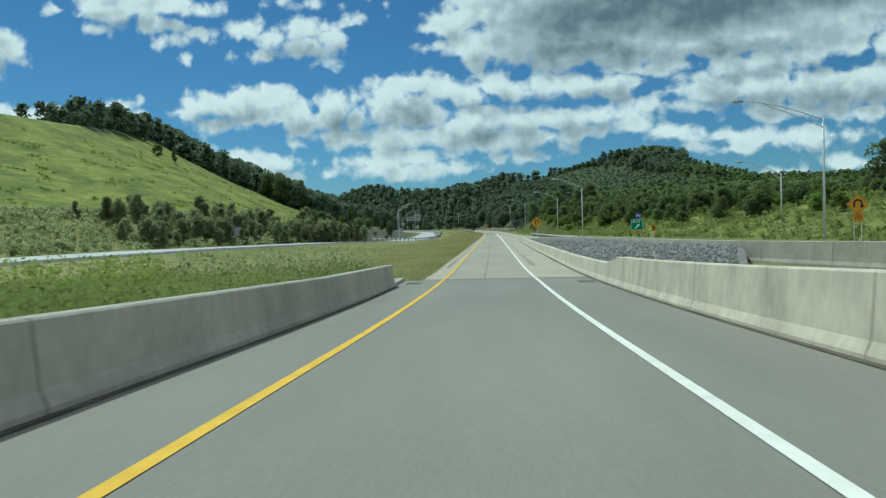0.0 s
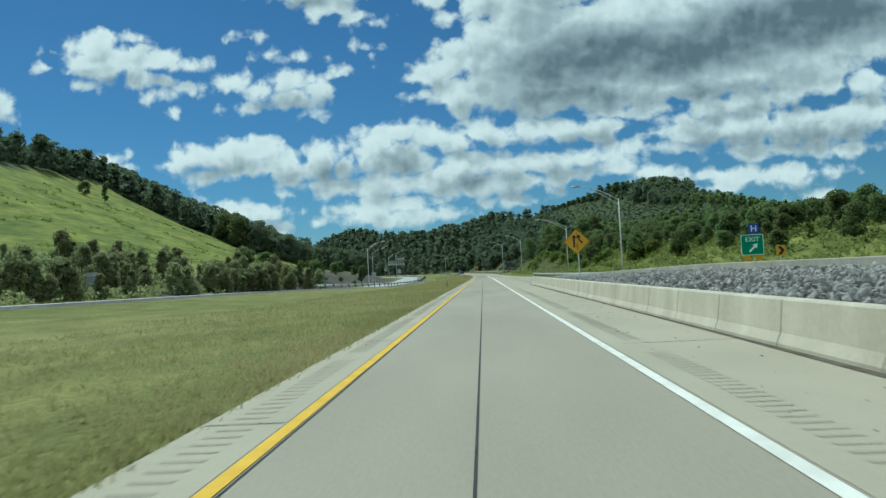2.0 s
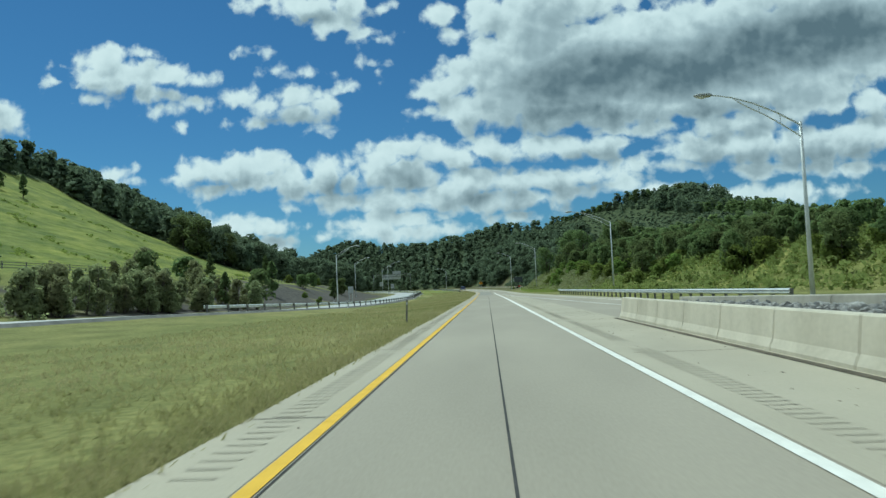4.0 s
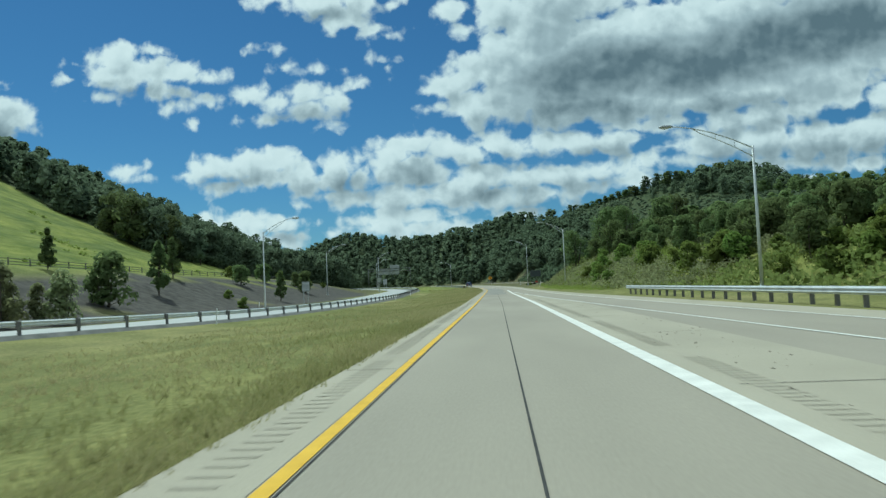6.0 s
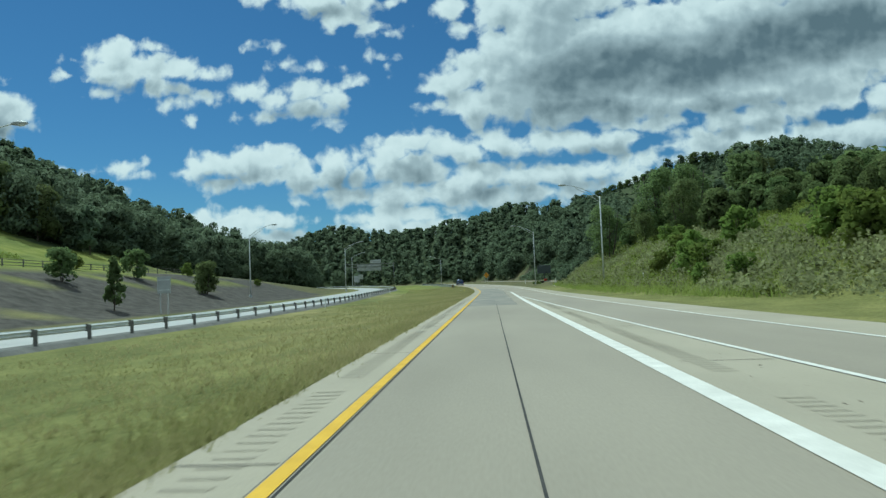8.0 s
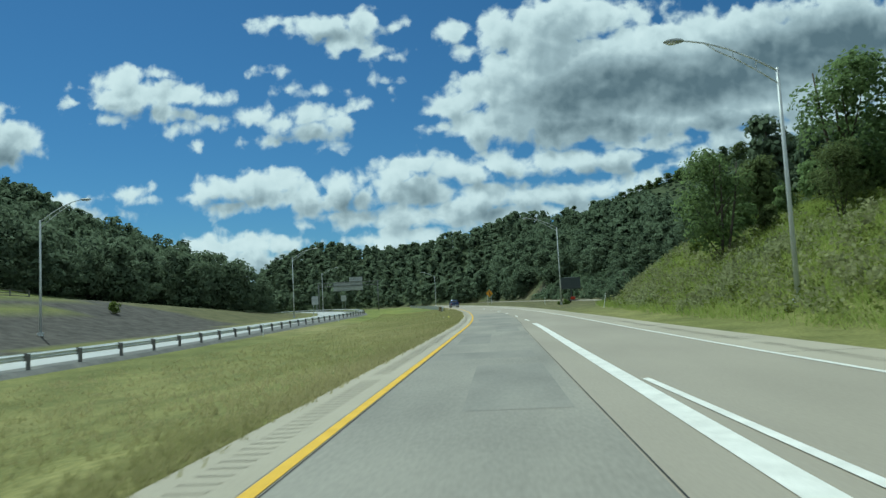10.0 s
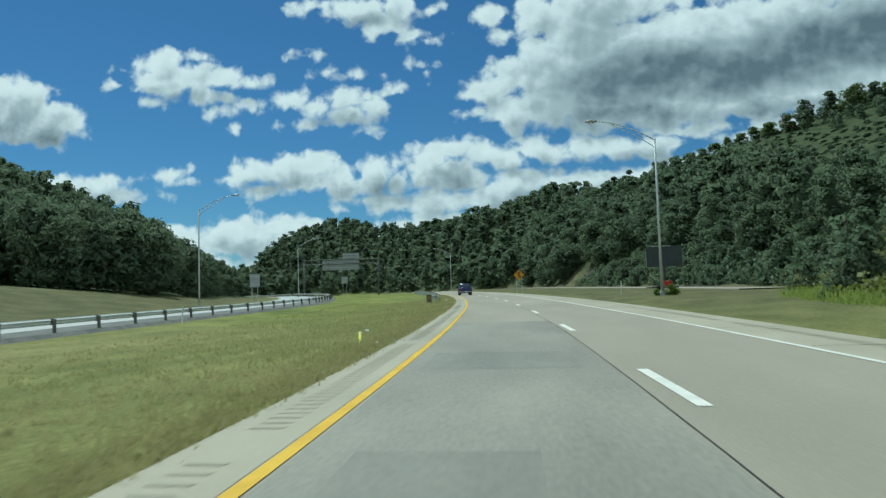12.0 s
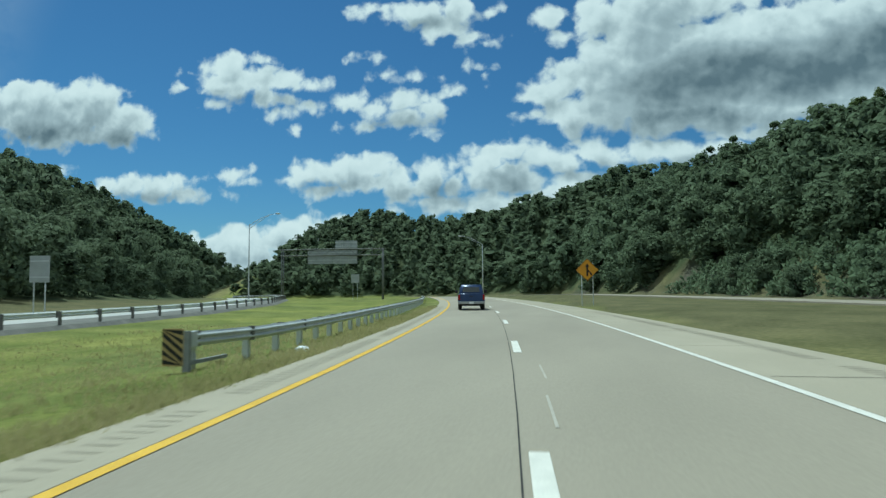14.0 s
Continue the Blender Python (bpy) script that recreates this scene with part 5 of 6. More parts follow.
def guardrail(name, ys, x_of, z_of, label, side=1, every=2.0, post_mat=None, height_=0.6, rail_mat=None, bulge=1, post_wide=0.14):
    """A W-beam on posts with blocks; side 1 has its face towards -x."""
    root = tagged(new(name), label, "guardrail")
    prof = [(u * side * bulge, w) for u, w in W_BEAM]
    for a in range(0, len(ys) - 1, 4):
        seg = ys[a:a + 5]
        if len(seg) < 2:
            continue
        bm = bmesh.new()
        sweep(bm, prof, [(x_of(y), y, z_of(y) + height_) for y in seg])
        part("rail", bm, rail_mat or M_STEEL, root)
    y = ys[0] + 0.3
    bm = bmesh.new()
    box(bm, 0.12, 0.27, -post_wide / 2, post_wide / 2, -0.6, height_ + 0.14)
    post = bm_mesh("post", bm, post_mat or M_POST)
    bm = bmesh.new()
    box(bm, 0.0, 0.12, -0.43 * post_wide, 0.43 * post_wide, height_ - 0.17, height_ + 0.17)
    block = bm_mesh("block", bm, M_POST)
    while y < ys[-1]:
        for nm, me in (("post", post), ("block", block)):
            ob = new(nm, me)
            ob.parent = root
            ob.matrix_local = Matrix.Translation((x_of(y), y, z_of(y))) @ Matrix.Diagonal((side, 1, 1, 1))
        y += every
    return root


guardrail("guardrail", span(124, 203, 2.6), lambda y: lerp(y, (124, 150, 180, 203), (14.6, 12.6, 11.6, 10.9)), lambda y: height(lerp(y, (124, 150, 180, 203), (14.6, 12.6, 11.6, 10.9)), y) + 0.05, "galvanised steel guardrail on dark posts beside the slip road", 1, 2.0)
# bulge -1 turns the ridges to the near side, so that they catch the sun
guardrail("guardrail", span(150, 560, 3.8), lambda y: x_rail(y) + 0.1, z_left, "long steel guardrail beside the far carriageway", 1, 4.0, M_POST, height_=0.58, rail_mat=M_RAIL, bulge=-1, post_wide=0.09)
MED_OFF = (373.3, 375.5, 380, 400, 470)


def med_x(y):
    return x_at(y, -lerp(y, MED_OFF, (3.6, 2.95, 2.75, 3.0, 2.9)))


guardrail("guardrail", span(373.5, 470, 2.6), med_x, lambda y: grade(y) - 0.04, "galvanised steel guardrail in the grassy median", -1, 2.0, M_STEEL, height_=0.46)
M_BLACK = material("black_paint", (0.012, 0.012, 0.012), (0.03, 0.03, 0.03), 4, 40, 0.6, 0.05)
M_SIGN_Y = material("yellow_sign_sheet", (0.5, 0.27, 0.014), (0.6, 0.34, 0.02), 2, 30, 0.45, 0.02)
M_SIGN_O = material("orange_sign_sheet", (0.56, 0.25, 0.014), (0.66, 0.31, 0.02), 2, 30, 0.45, 0.02)
M_SIGN_G = material("green_sign_sheet", (0.0, 0.2, 0.11), (0.005, 0.26, 0.15), 2, 30, 0.45, 0.02)
M_SIGN_B = material("blue_sign_sheet", (0.02, 0.06, 0.3), (0.03, 0.08, 0.38), 2, 30, 0.45, 0.02)
M_SIGN_W = material("white_sign_sheet", (0.75, 0.76, 0.76), (0.86, 0.87, 0.87), 2, 30, 0.45, 0.02)
M_ALU = material("sign_back_aluminium", (0.3, 0.315, 0.32), (0.42, 0.435, 0.44), 1.2, 20, 0.5, 0.05, metal=0.3)
M_CREAM = material("tan_stripe_sheet", (0.42, 0.3, 0.12), (0.5, 0.37, 0.16), 2, 30, 0.5, 0.02)
# striped end of the median guardrail
endp = tagged(new("guardrail_end_marker"), "striped black and tan guardrail end panel", "marker")
endp.matrix_world = pose(med_x(373.3) - 0.1, 373.1, grade(373) - 0.12, 0, 0, 6)
panel("panel", shifted(rounded(0.46, 0.78, 0.04), 0, 0.4), 0.03, M_CREAM, endp)
for k in range(6):
    z0 = -0.1 + 0.19 * k
    outline = [(x, min(max(z, 0.03), 0.77)) for x, z in ((-0.22, z0 + 0.26), (-0.22, z0 + 0.16), (0.22, z0 - 0.2), (0.22, z0 - 0.1))]
    if abs(outline[0][1] - outline[1][1]) + abs(outline[2][1] - outline[3][1]) > 0.06:
        panel("stripe", outline, 0.006, M_BLACK, endp, y=-0.02)
plain_part("head", endp, M_STEEL, x0=0.06, x1=0.3, y0=0.02, y1=0.55, z0=0.38, z1=0.72, bevel=0.03)
plain_part("end_post", endp, M_RAIL_POST, x0=0.2, x1=0.34, y0=0.0, y1=0.14, z0=-0.4, z1=0.74, bevel=0.01)
plain_part("ground_strut", endp, M_RAIL_POST, x0=0.22, x1=0.3, y0=0.14, y1=2.1, z0=0.02, z1=0.1)


# ---- street lamps ----
M_LENS = material("lamp_glass", (0.5, 0.52, 0.5), (0.65, 0.66, 0.64), 2, 20, 0.25, 0.0)


def street_lamp(x, y, h, reach, base_z=None, label="tall galvanised street lamp with a trussed arm"):
    """Tapered pole, an arm of two bars with struts, and a flat lantern; reach < 0 hangs towards -x."""
    s = 1 if reach > 0 else -1
    L = abs(reach)
    root = tagged(new("street_lamp"), label, "street lamp", group="street lamps")
    root.location = (x, y, height(x, y) if base_z is None else base_z)
    bm = bmesh.new()
    tube(bm, [(0, 0, 0.25), (0, 0, h * 0.5), (0, 0, h)], 0.125, 0.07, 10)
    part("pole", bm, M_STEEL, root, smooth_faces=True)
    bm = bmesh.new()
    box(bm, -0.2, 0.2, -0.2, 0.2, -0.4, 0.3, 0.03)
    part("base", bm, M_STEEL, root)
    upper = [(s * L * t, 0, h - 0.15 + 1.75 * (1 - (1 - t) ** 1.7)) for t in (0, 0.25, 0.5, 0.75, 0.92, 1)]
    lower = [(s * L * t, 0, h - 0.75 + 2.3 * (1 - (1 - t) ** 1.5)) for t in (0, 0.2, 0.4, 0.62)]
    bm = bmesh.new()
    tube(bm, upper, 0.045, 0.035, 6)
    part("upper_arm", bm, M_STEEL, root, smooth_faces=True)
    bm = bmesh.new()
    tube(bm, lower + [upper[3]], 0.035, 0.03, 6)
    part("lower_arm", bm, M_STEEL, root, smooth_faces=True)
    for t in (0.22, 0.45):
        bm = bmesh.new()
        zu, zl = h - 0.15 + 1.75 * (1 - (1 - t) ** 1.7), h - 0.75 + 2.3 * (1 - (1 - t) ** 1.5)
        tube(bm, [(s * L * t, 0, zl), (s * L * t, 0, (zu + zl) / 2), (s * L * t, 0, zu)], 0.02, 0.02, 5)
        part("strut", bm, M_STEEL, root)
    bm = bmesh.new()
    m = Matrix.Translation((s * (L + 0.3), 0, h + 1.62)) @ pose(0, 0, 0, 0, 0, 0)
    bmesh.ops.create_uvsphere(bm, u_segments=12, v_segments=8, radius=0.5, matrix=m @ Matrix.Diagonal((1.0, 0.42, 0.26, 1)))
    lantern = part("lantern", bm, M_ALU, root, smooth_faces=True)
    bm = bmesh.new()
    bmesh.ops.create_uvsphere(bm, u_segments=10, v_segments=6, radius=0.3, matrix=Matrix.Translation((s * (L + 0.38), 0, h + 1.54)) @ Matrix.Diagonal((0.9, 0.5, 0.28, 1)))
    part("lens", bm, M_LENS, lantern, "clear lamp glass", True)
    return root


for x, y, top, reach in ((27, 59.5, 10.7, -6.5), (37.5, 94.5, 8.6, -5.0), (15.5, 123.6, 9.1, -4.4), (17.0, 187.0, 10.05, -5.4), (12.65, 278.5, 11.7, -4.3), (8.75, 358.8, 13.3, -4.6)):
    street_lamp(x, y, top - height(x, y), reach)
for x, y, top, reach in ((-30.4, 226.0, 9.4, 4.0), (-41.6, 305.0, 11.0, 4.0), (-42.6, 385.0, 12.9, 4.6), (-56.8, 463.5, 13.8, 4.6)):
    street_lamp(x, y, top - height(x, y), reach)
street_lamp(-24.5, 500, 12.6 - height(-24.5, 500), -4.2)


# ---- signs ----
def posts(root, xs, z0, z1, r=0.035):
    for px in xs:
        bm = bmesh.new()
        tube(bm, [(px, 0.06, z0), (px, 0.06, (z0 + z1) / 2), (px, 0.06, z1)], r, r, 6)
        part("post", bm, M_STEEL, root)


def arrow(name, pts, width, parent, y, mat, head=2.6):
    """A bent arrow as a flat ribbon with a pointed head."""
    out_l, out_r = [], []
    P = [Vector((a, 0, b)) for a, b in pts]
    for i, p in enumerate(P):
        d = (P[min(i + 1, len(P) - 1)] - P[max(i - 1, 0)]).normalized()
        n = Vector((-d.z, 0, d.x))
        out_l.append(p + n * width / 2)
        out_r.append(p - n * width / 2)
    d = (P[-1] - P[-2]).normalized()
    n = Vector((-d.z, 0, d.x))
    tip = [P[-1] + n * width * head / 2, P[-1] + d * width * head * 0.8, P[-1] - n * width * head / 2]
    bm = bmesh.new()
    v = [[bm.verts.new((q.x, y, q.z)) for q in row] for row in (out_l, out_r)]
    for i in range(len(P) - 1):
        bm.faces.new((v[0][i], v[0][i + 1], v[1][i + 1], v[1][i]))
    bm.faces.new([bm.verts.new((q.x, y, q.z)) for q in tip])
    return part(name, bm, mat, parent)


def diamond(d):
    return [(0, -d), (d, 0), (0, d), (-d, 0)]


def diamond_sign(x, y, zc, d, label, mat, draw, post_xs, turn=0.0, base=None):
    root = tagged(new("warning_sign"), label, "road sign")
    gz = height(x, y) if base is None else base
    root.matrix_world = pose(x, y, zc, 0, 0, turn)
    panel("panel", diamond(d), 0.02, mat, root)
    rim = panel("border", diamond(d * 0.97), 0.003, M_BLACK, root, y=-0.0125)
    panel("face", diamond(d * 0.93), 0.003, mat, root, y=-0.0155)
    draw(root, d)
    posts(root, post_xs, gz - zc - 0.4, d * 0.6)
    return root


def added_lane(root, d):
    arrow("arrow", [(-0.2 * d, -0.42 * d), (-0.2 * d, 0.28 * d)], 0.13 * d, root, -0.02, M_BLACK)
    arrow("arrow", [(0.42 * d, -0.12 * d), (0.32 * d, 0.0), (0.18 * d, 0.14 * d), (0.16 * d, 0.3 * d)], 0.13 * d, root, -0.02, M_BLACK)
    arrow("lane_line", [(0.02 * d, -0.6 * d), (0.02 * d, -0.1 * d)], 0.05 * d, root, -0.02, M_BLACK, 1.0)
    for k in range(3):
        arrow("lane_line", [(0.0, (0.3 + 0.17 * k) * d), (0.0, (0.38 + 0.17 * k) * d)], 0.05 * d, root, -0.02, M_BLACK, 1.0)


def merging(root, d):
    arrow("arrow", [(0.0, -0.55 * d), (0.0, 0.25 * d)], 0.16 * d, root, -0.02, M_BLACK)
    arrow("branch", [(0.34 * d, -0.5 * d), (0.3 * d, -0.3 * d), (0.06 * d, -0.06 * d)], 0.13 * d, root, -0.02, M_BLACK, 1.0)


def turn_back(root, d):
    pts = [(-0.33 * d, -0.3 * d)] + [(0.33 * d * math.cos(a), 0.08 * d + 0.33 * d * math.sin(a)) for a in [math.pi * (1 - k / 8) for k in range(9)]] + [(0.33 * d, -0.08 * d)]
    arrow("arrow", pts, 0.17 * d, root, -0.02, M_BLACK)


diamond_sign(5.15, 83.6, 2.98, 0.76, "yellow diamond sign showing an added lane", M_SIGN_Y, added_lane, (0.06,), -4, base=bed_z(5.2, 83.6))
diamond_sign(-3.6, 418, 4.1, 0.92, "yellow diamond merge sign on two posts", M_SIGN_O, merging, (-0.45, 0.45), 8)
s20 = diamond_sign(27.4, 55, 3.55, 0.78, "orange hairpin bend sign with a speed plate", M_SIGN_O, turn_back, (-0.25, 0.25), -12)
panel("speed_plate", shifted(rounded(0.72, 0.72, 0.05), 0, -0.95), 0.02, M_SIGN_O, s20)
lettering("20", 0.5, 0, -0.014, -0.97, M_BLACK, s20)

exit_sign = tagged(new("exit_sign"), "green exit sign with a white arrow, yellow plates below", "road sign")
exit_sign.matrix_world = pose(18.75, 93.5, 2.45, 0, 0, -8)
panel("panel", rounded(1.5, 1.45, 0.12), 0.03, M_SIGN_W, exit_sign)
panel("face", rounded(1.42, 1.37, 0.1), 0.006, M_SIGN_G, exit_sign, y=-0.02)
lettering("EXIT", 0.46, 0, -0.026, 0.36, M_SIGN_W, exit_sign)
arrow("arrow", [(-0.22, -0.5), (0.14, -0.14)], 0.13, exit_sign, -0.027, M_SIGN_W, 3.0)
for px in (-0.42, 0.42):
    panel("plate", shifted(rounded(0.5, 0.36, 0.08), px, -0.95), 0.02, M_SIGN_Y, exit_sign)
posts(exit_sign, (-0.5, 0.5), -3.0, 0.6, 0.05)
panel("hospital_plate", shifted(rounded(0.7, 0.72, 0.05), 0.15, 1.13), 0.02, M_SIGN_B, exit_sign, "blue plate with a white letter")
posts(exit_sign, (0.15,), 0.6, 1.4, 0.04)
lettering("H", 0.62, 0.15, -0.014, 1.13, M_SIGN_W, exit_sign)


def chevron(x, y, zc):
    root = tagged(new("chevron_sign"), "yellow chevron sign with a black arrowhead", "road sign", group="chevrons on the slip road")
    root.matrix_world = pose(x, y, zc, 0, 0, -10)
    panel("panel", rounded(0.62, 0.78, 0.04), 0.02, M_SIGN_Y, root)
    panel("arrowhead", [(-0.2, -0.3), (0.02, -0.3), (0.24, 0.0), (0.02, 0.3), (-0.2, 0.3), (0.02, 0.0)], 0.004, M_BLACK, root, y=-0.013)
    posts(root, (0,), -zc - 0.6, 0.2)
    return root


chevron(21.1, 94.5, 1.95)
chevron(40, 108.7, 3.0)
# backs of signs that face the other carriageway
for x, y, zc, w, h_, lab in ((-43.6, 405, 4.3, 1.5, 2.0, "grey back of a tall rectangular road sign"), (-44.6, 120, 3.0, 1.2, 1.6, "pale back of a road sign beside the far carriageway"),
                             (-34.2, 259, 2.5, 1.3, 1.7, "grey back of a road sign at the foot of the cutting"), (-72, 560, 7.5, 2.4, 2.6, "grey back of a far road sign")):
    root = tagged(new("road_sign_back"), lab, "road sign")
    root.matrix_world = pose(x, y, zc, 0, 0, 12)
    panel("panel", rounded(w, h_, 0.06), 0.03, M_ALU, root)
    for dz in (-0.3, 0.3):
        plain_part("rail", root, M_STEEL, x0=-w / 2 + 0.05, x1=w / 2 - 0.05, y0=-0.07, y1=-0.02, z0=dz * h_ - 0.04, z1=dz * h_ + 0.04)
    posts(root, (-w * 0.28, w * 0.28), height(x, y) - zc - 0.4, h_ * 0.45, 0.05)

# overhead sign gantry over the far carriageway, seen from behind
M_GANTRY = material("weathered_gantry_steel", (0.12, 0.125, 0.125), (0.22, 0.225, 0.22), 2.0, 30, 0.6, 0.08, metal=0.2)
gantry = tagged(new("sign_gantry"), "overhead steel sign gantry with grey sign backs", "gantry")
gantry.matrix_world = pose(-56.5, 500, height(-46, 500), 0, 0, 6)
gz = 11.2 - height(-46, 500) + 0.9
for px, zb in ((-10.8, -1.5), (10.8, -1.0)):
    for dy in (-0.6, 0.6):
        bm = bmesh.new()
        tube(bm, [(px, dy, zb), (px, dy, gz * 0.5), (px, dy, gz + 0.1)], 0.15, 0.12, 8)
        part("leg", bm, M_GANTRY, gantry, smooth_faces=True)
for dy in (-0.6, 0.6):
    for dz in (0.0, -1.3):
        bm = bmesh.new()
        tube(bm, [(-11.2, dy, gz + dz), (0, dy, gz + dz + 0.08), (11.2, dy, gz + dz)], 0.1, 0.1, 6)
        part("chord", bm, M_GANTRY, gantry)
for k in range(12):
    bm = bmesh.new()
    a = -11 + 22 * k / 12
    tube(bm, [(a, -0.6, gz - (1.3 if k % 2 else 0)), (a + 0.9, -0.6, gz - 0.65), (a + 1.83, -0.6, gz - (0 if k % 2 else 1.3))], 0.045, 0.045, 5)
    part("brace", bm, M_GANTRY, gantry)
for x0, x1, z0, z1 in ((-5.6, 5.2, -3.0, 0.2), (0.4, 5.2, 0.3, 1.9)):
    n = 6 if x1 - x0 > 6 else 3
    for k in range(n):
        a, b = x0 + (x1 - x0) * k / n, x0 + (x1 - x0) * (k + 1) / n
        plain_part("sign_back", gantry, M_ALU, "grey ribbed back of a large sign", x0=a + 0.03, x1=b - 0.03, y0=0.75, y1=0.82, z0=gz + z0, z1=gz + z1, bevel=0.01)
    for dz in (0.25, 0.75):
        plain_part("bracket", gantry, M_STEEL, x0=x0, x1=x1, y0=0.66, y1=0.74, z0=gz + z0 + (z1 - z0) * dz - 0.06, z1=gz + z0 + (z1 - z0) * dz + 0.06)


# ---- slim marker posts ----
def marker_post(x, y, h, mat, label, tilt=0.0, turn=0.0, back=0.0):
    root = tagged(new("marker_post"), label, "marker post", group="roadside marker posts")
    root.matrix_world = pose(x, y, height(x, y), -back, tilt, turn)
    bm = bmesh.new()
    box(bm, -0.04, 0.04, -0.012, 0.012, -0.3, h, 0.01)
    part("post", bm, mat, root)
    plain_part("reflector", root, M_STEEL, x0=-0.03, x1=0.03, y0=-0.018, y1=-0.012, z0=h - 0.22, z1=h - 0.08)
    return root


M_LEMON = material("lemon_plastic", (0.7, 0.62, 0.03), (0.82, 0.74, 0.06), 3, 30, 0.5, 0.02)
marker_post(-6.55, 323.15, 0.85, M_LEMON, "yellow marker post knocked almost flat in the grass", 0, 14, 74)
marker_post(10.2, 322.5, 1.6, M_SIGN_W, "leaning white marker post on the verge", 11, 0)
marker_post(6.7, 368, 1.25, M_SIGN_W, "white marker post on the verge", 2, 0)
marker_post(13.2, 258, 1.1, M_SIGN_W, "white marker post on the verge", 4, 0)
for k in range(5):
    y = 186 + 40 * k
    marker_post(x_rail(y) + 1.6 if k != 1 else x_rail(y) - 10.8, y, 1.1, M_SIGN_W, "white marker post beside the far carriageway", 3, 0)
marker_post(x_at(120, -2.0), 120, 1.1, M_POST, "weathered marker post in the median", 3, 0)

# ---- portable message board and its trailer on the verge ----
M_RED = material("red_trailer_paint", (0.4, 0.03, 0.012), (0.55, 0.06, 0.025), 2, 30, 0.4, 0.03)
M_BOARD = material("dark_board_panel", (0.04, 0.05, 0.053), (0.058, 0.07, 0.073), 1.5, 30, 0.35, 0.02)
M_TYRE = material("tyre_rubber", (0.012, 0.012, 0.012), (0.03, 0.03, 0.03), 4, 50, 0.85, 0.2)
board = tagged(new("message_board_trailer"), "dark portable message board on a red trailer", "message board")
board.matrix_world = pose(12.1, 376, height(12.1, 376) - 0.1, 0, 0, -14)
plain_part("panel", board, M_BOARD, x0=-1.75, x1=1.75, y0=-0.1, y1=0.1, z0=2.6, z1=4.7, bevel=0.03)
plain_part("top_edge", board, M_STEEL, x0=-1.2, x1=0.7, y0=-0.12, y1=0.12, z0=4.7, z1=4.75)
plain_part("side_edge", board, M_STEEL, x0=-1.79, x1=-1.75, y0=-0.12, y1=0.12, z0=2.6, z1=4.2)
plain_part("mast", board, M_BOARD, x0=-0.1, x1=0.1, y0=-0.1, y1=0.1, z0=0.5, z1=2.7)
plain_part("chassis", board, M_POST, x0=-1.3, x1=1.3, y0=-0.6, y1=0.6, z0=0.42, z1=0.62, bevel=0.03)
plain_part("engine_box", board, M_RED, x0=-0.1, x1=0.65, y0=-0.45, y1=0.45, z0=0.62, z1=1.15, bevel=0.08)
plain_part("drawbar", board, M_POST, x0=-1.9, x1=-1.2, y0=-0.06, y1=0.06, z0=0.45, z1=0.57)
for px, py in ((-0.5, -0.68), (-0.5, 0.68)):
    bm = bmesh.new()
    bmesh.ops.create_cone(bm, cap_ends=True, segments=18, radius1=0.33, radius2=0.33, depth=0.2, matrix=pose(px, py, 0.33, 90, 0, 0))
    part("wheel", bm, M_TYRE, board)


# ---- pickup truck in the lane ahead ----
M_BLUE = material("dark_blue_car_paint", (0.014, 0.034, 0.11), (0.022, 0.05, 0.15), 0.8, 60, 0.3, 0.0, metal=0.3, spec=0.6)
M_GLASS = material("tinted_glass", (0.01, 0.012, 0.014), (0.02, 0.023, 0.026), 1, 20, 0.08, 0.0, spec=0.8)
M_CHROME = material("dull_chrome_bumper", (0.25, 0.26, 0.28), (0.4, 0.41, 0.43), 3, 40, 0.3, 0.02, metal=0.9)
M_TAIL = material("red_tail_lens", (0.25, 0.008, 0.006), (0.34, 0.015, 0.01), 3, 30, 0.2, 0.0)
M_DARKTRIM = material("black_trim", (0.012, 0.012, 0.013), (0.03, 0.03, 0.032), 4, 40, 0.6, 0.05)


def loft(rings, mat, parent, name, label="", caps=True):
    """A skin over closed rings of points with equal counts."""
    bm = bmesh.new()
    vs = [[bm.verts.new(p) for p in r] for r in rings]
    n = len(rings[0])
    for a, b in zip(vs, vs[1:]):
        for k in range(n):
            bm.faces.new((a[k], a[(k + 1) % n], b[(k + 1) % n], b[k]))
    if caps:
        bm.faces.new(list(reversed(vs[0])))
        bm.faces.new(vs[-1])
    return part(name, bm, mat, parent, label, True)


def hull(w, z0, z1, y, r=0.12, taper=0.04):
    """A rounded upright cross-section of the body at y."""
    return [(-w + taper, y, z0), (-w, y, z0 + r), (-w, y, z1 - r), (-w + r * 0.6, y, z1), (w - r * 0.6, y, z1), (w, y, z1 - r), (w, y, z0 + r), (w - taper, y, z0)]


truck = tagged(new("pickup_truck"), "dark blue pickup truck with a chrome rear bumper", "truck")
ty = 410.0
truck.matrix_world = Matrix.Translation((x_at(ty, off_lane(ty) / 2 + 0.1), ty, grade(ty) + 0.0)) @ pose(0, 0, 0, 0.54, 0, math.degrees(math.atan((ty - 285) / 715)))
W2 = 0.93
loft([hull(W2 - 0.03, 0.55, 1.12, -2.45, 0.1), hull(W2, 0.5, 1.14, -2.3, 0.1), hull(W2, 0.48, 1.14, -0.4, 0.1)], M_BLUE, truck, "bed_side")
loft([hull(W2, 0.45, 1.16, -0.38, 0.12), hull(W2, 0.45, 1.16, 1.2, 0.12), hull(W2 - 0.02, 0.45, 1.1, 2.3, 0.14), hull(W2 - 0.14, 0.5, 0.98, 2.75, 0.16)], M_BLUE, truck, "front_body")
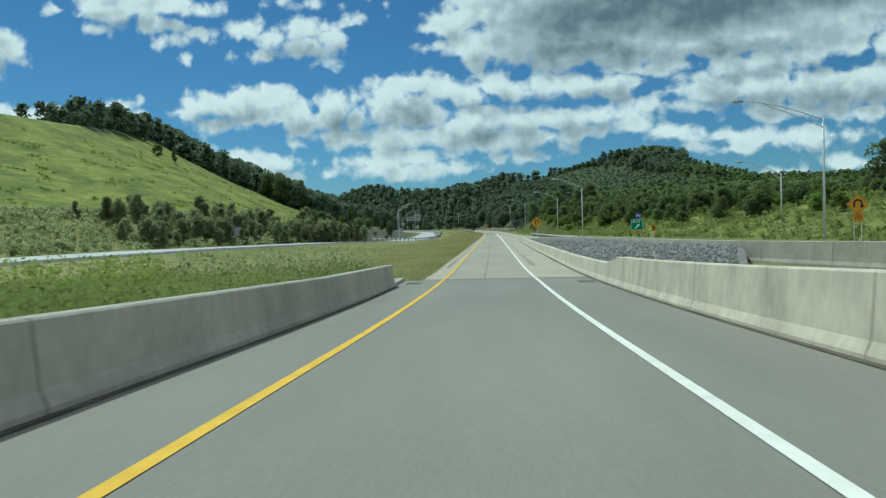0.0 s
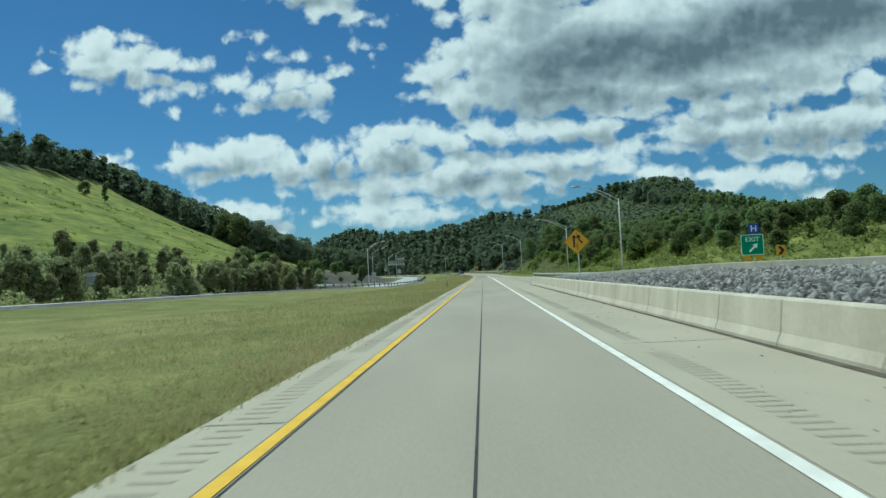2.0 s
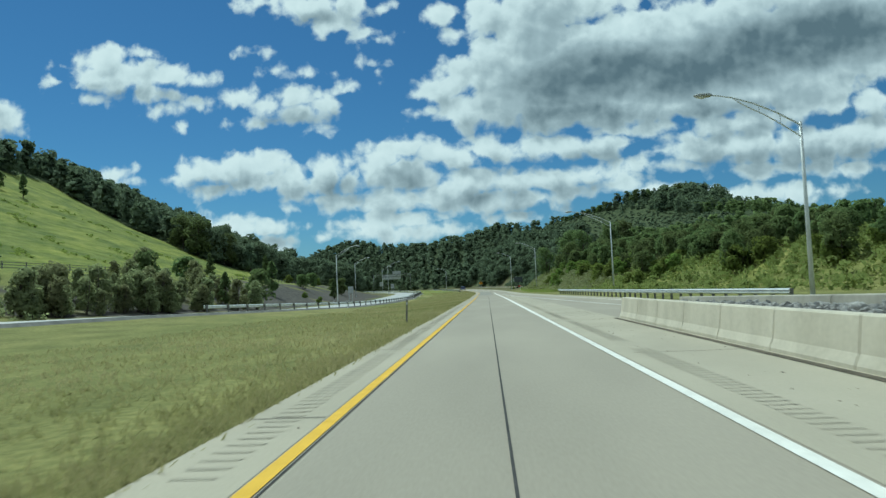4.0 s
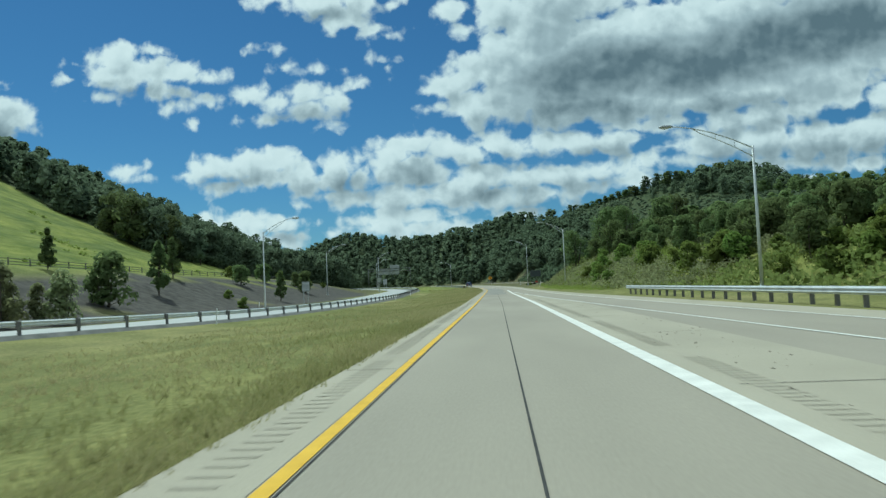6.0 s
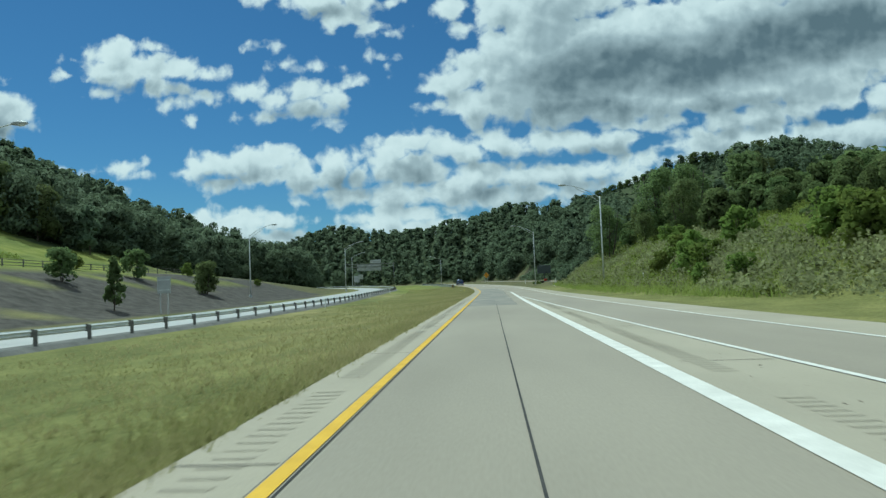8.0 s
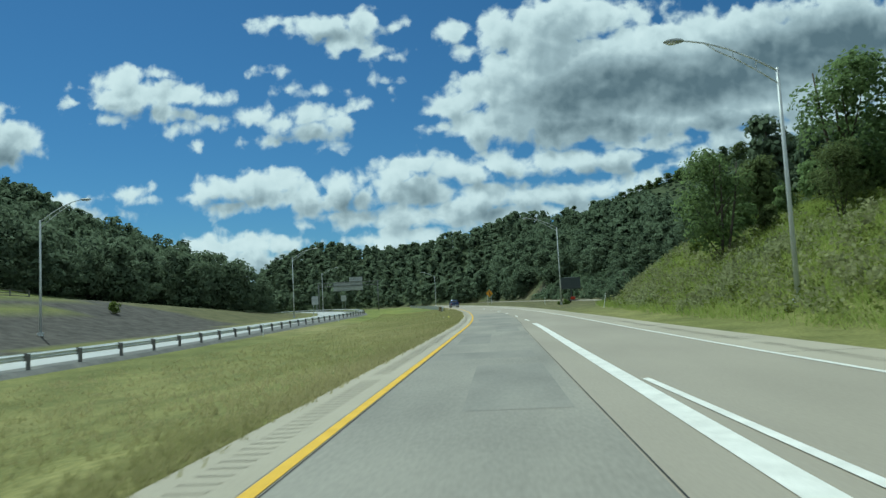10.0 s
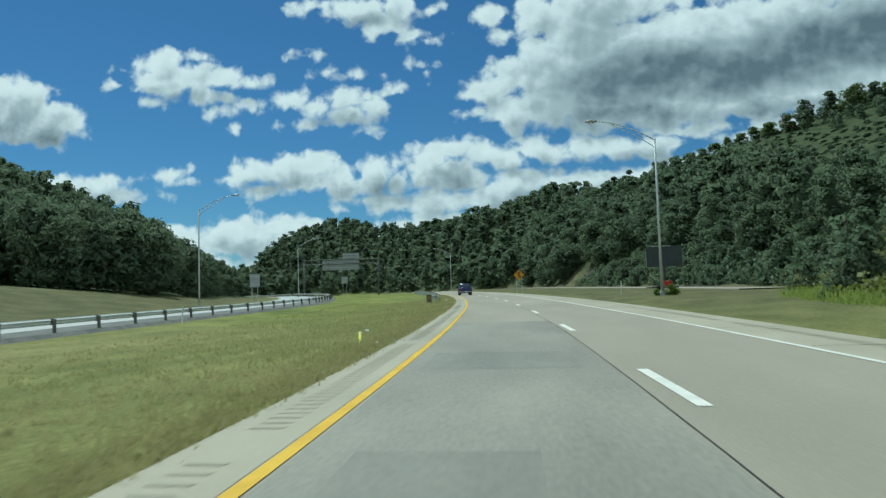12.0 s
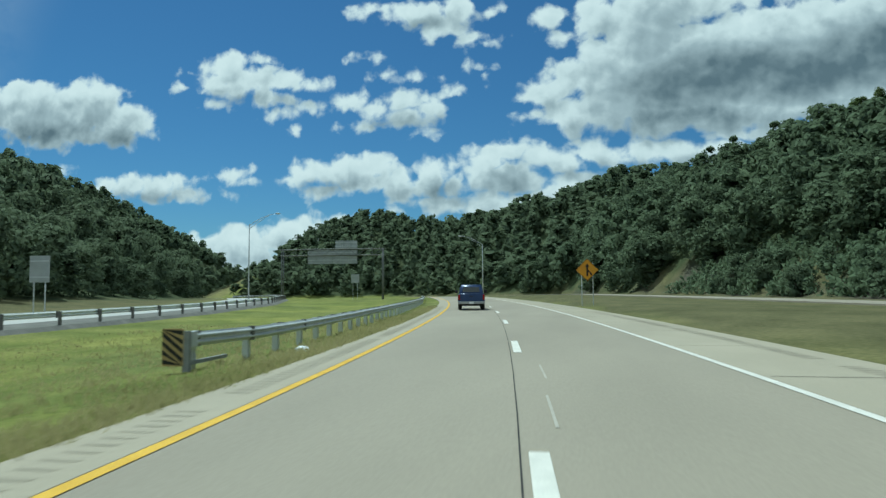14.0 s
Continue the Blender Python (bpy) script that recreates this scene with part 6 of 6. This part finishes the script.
loft([hull(W2 - 0.06, 1.1, 1.2, -0.42, 0.04), hull(W2 - 0.12, 1.1, 1.62, -0.3, 0.1), hull(W2 - 0.17, 1.1, 1.76, -0.12, 0.12), hull(W2 - 0.17, 1.1, 1.78, 0.6, 0.12), hull(W2 - 0.1, 1.1, 1.2, 1.35, 0.05)], M_BLUE, truck, "cab")
panel("tailgate", shifted(rounded(1.52, 0.56, 0.05), 0, 0.84), 0.05, M_BLUE, truck, y=-2.47)
plain_part("tailgate_handle", truck, M_DARKTRIM, x0=-0.11, x1=0.11, y0=-2.515, y1=-2.49, z0=0.94, z1=1.0, bevel=0.008)
rear = panel("rear_window", [(-0.62, 1.24), (0.62, 1.24), (0.56, 1.6), (-0.56, 1.6)], 0.02, M_GLASS, truck, y=-0.43)
for v in rear.data.vertices:
    v.co.y += (v.co.z - 1.24) * 0.3
plain_part("rear_bumper", truck, M_CHROME, "dull chrome step bumper", x0=-0.92, x1=0.92, y0=-2.68, y1=-2.46, z0=0.44, z1=0.62, bevel=0.04)
plain_part("number_plate", truck, M_SIGN_W, "pale number plate", x0=-0.16, x1=0.16, y0=-2.70, y1=-2.685, z0=0.46, z1=0.6)
plain_part("underbody", truck, M_DARKTRIM, x0=-0.75, x1=0.75, y0=-2.3, y1=2.2, z0=0.3, z1=0.52)
for sx in (-1, 1):
    plain_part("tail_lamp", truck, M_TAIL, "red tail lamp", x0=min(sx * 0.78, sx * 0.91), x1=max(sx * 0.78, sx * 0.91), y0=-2.5, y1=-2.44, z0=0.72, z1=1.08, bevel=0.015)
    plain_part("mirror", truck, M_DARKTRIM, x0=min(sx * 0.96, sx * 1.16), x1=max(sx * 0.96, sx * 1.16), y0=1.0, y1=1.1, z0=1.18, z1=1.38, bevel=0.03)
    plain_part("headrest", truck, M_DARKTRIM, x0=sx * 0.36 - 0.12, x1=sx * 0.36 + 0.12, y0=-0.2, y1=-0.1, z0=1.25, z1=1.48, bevel=0.04)
    for wy in (-1.55, 1.75):
        bm = bmesh.new()
        bmesh.ops.create_cone(bm, cap_ends=True, segments=24, radius1=0.36, radius2=0.36, depth=0.24, matrix=pose(sx * 0.8, wy, 0.36, 0, 90, 0))
        bmesh.ops.bevel(bm, geom=[e for e in bm.edges if len(e.link_faces) == 2 and e.calc_face_angle() > 1.0], offset=0.04, segments=2, affect="EDGES")
        wheel = part("wheel", bm, M_TYRE, truck, "black tyre", True)
        bm = bmesh.new()
        bmesh.ops.create_cone(bm, cap_ends=True, segments=20, radius1=0.21, radius2=0.18, depth=0.26, matrix=pose(sx * 0.8, wy, 0.36, 0, 90, 0))
        part("rim", bm, M_CHROME, wheel)


# ---- fence along the top of the cutting ----
def cutting_fence(y0, y1, u):
    root = tagged(new("fence"), "dark weathered fence along the top of the cutting", "fence")
    bm = bmesh.new()
    box(bm, -0.06, 0.06, -0.06, 0.06, -0.4, 1.25)
    me = bm_mesh("post", bm, M_POST)
    ys = span(y0, y1, 4.0)
    pts = [(x_rail(y) - 11.5 - u, y) for y in ys]
    for x, y in pts:
        ob = new("post", me)
        ob.parent, ob.location = root, (x, y, height(x, y))
    for dz in (0.45, 0.8, 1.15):
        bm = bmesh.new()
        tube(bm, [(x, y, height(x, y) + dz) for x, y in pts], 0.05, 0.05, 4)
        part("rail", bm, M_POST, root)


cutting_fence(60, 335, 27)


# ---- bits of debris on the shoulders, and litter in the median ----
rd = random.Random(77)
dv, df = [], []
for k in range(650):
    y = rd.uniform(36, 240)
    x = x_at(y, rd.uniform(4.9, 6.95)) if rd.random() < 0.93 else x_at(y, rd.uniform(-1.0, -0.2))
    if x > x_at(y, off_gore(y) - 0.3):
        continue
    s_ = rd.choice((0.007, 0.01, 0.016)) * rd.uniform(0.7, 1.6)
    a = rd.uniform(0, 3.14)
    n = len(dv)
    z = grade(y) + 0.005
    ca, sa = math.cos(a) * s_ * 1.6, math.sin(a) * s_ * 1.6
    dv += [(x - ca, y - sa, z), (x + sa * 0.6, y - ca * 0.6, z), (x + ca, y + sa, z), (x - sa * 0.6, y + ca * 0.6, z), (x, y, z + s_ * 0.8)]
    df += [(n, n + 1, n + 4), (n + 1, n + 2, n + 4), (n + 2, n + 3, n + 4), (n + 3, n, n + 4)]
tagged(new("road_debris", mesh_from("road_debris", dv, df, [M_DIRT], False)), "scattered dark grit and scraps on the shoulders", "debris", kind="stuff")


def litter(x, y, s, seed):
    r = random.Random(seed)
    bm = bmesh.new()
    bmesh.ops.create_icosphere(bm, subdivisions=2, radius=s)
    for v in bm.verts:
        v.co *= r.uniform(0.7, 1.2)
        v.co.z = v.co.z * 0.45 + s * 0.3
    root = tagged(new("litter"), "crumpled white plastic litter on the grass", "litter")
    root.location = (x, y, height(x, y))
    part("bag", bm, M_SIGN_W, root)


litter(x_at(376.5, -1.9), 376.5, 0.2, 1)
litter(-5.5, 321.1, 0.09, 2)
litter(x_at(329, -3.4), 329, 0.1, 3)
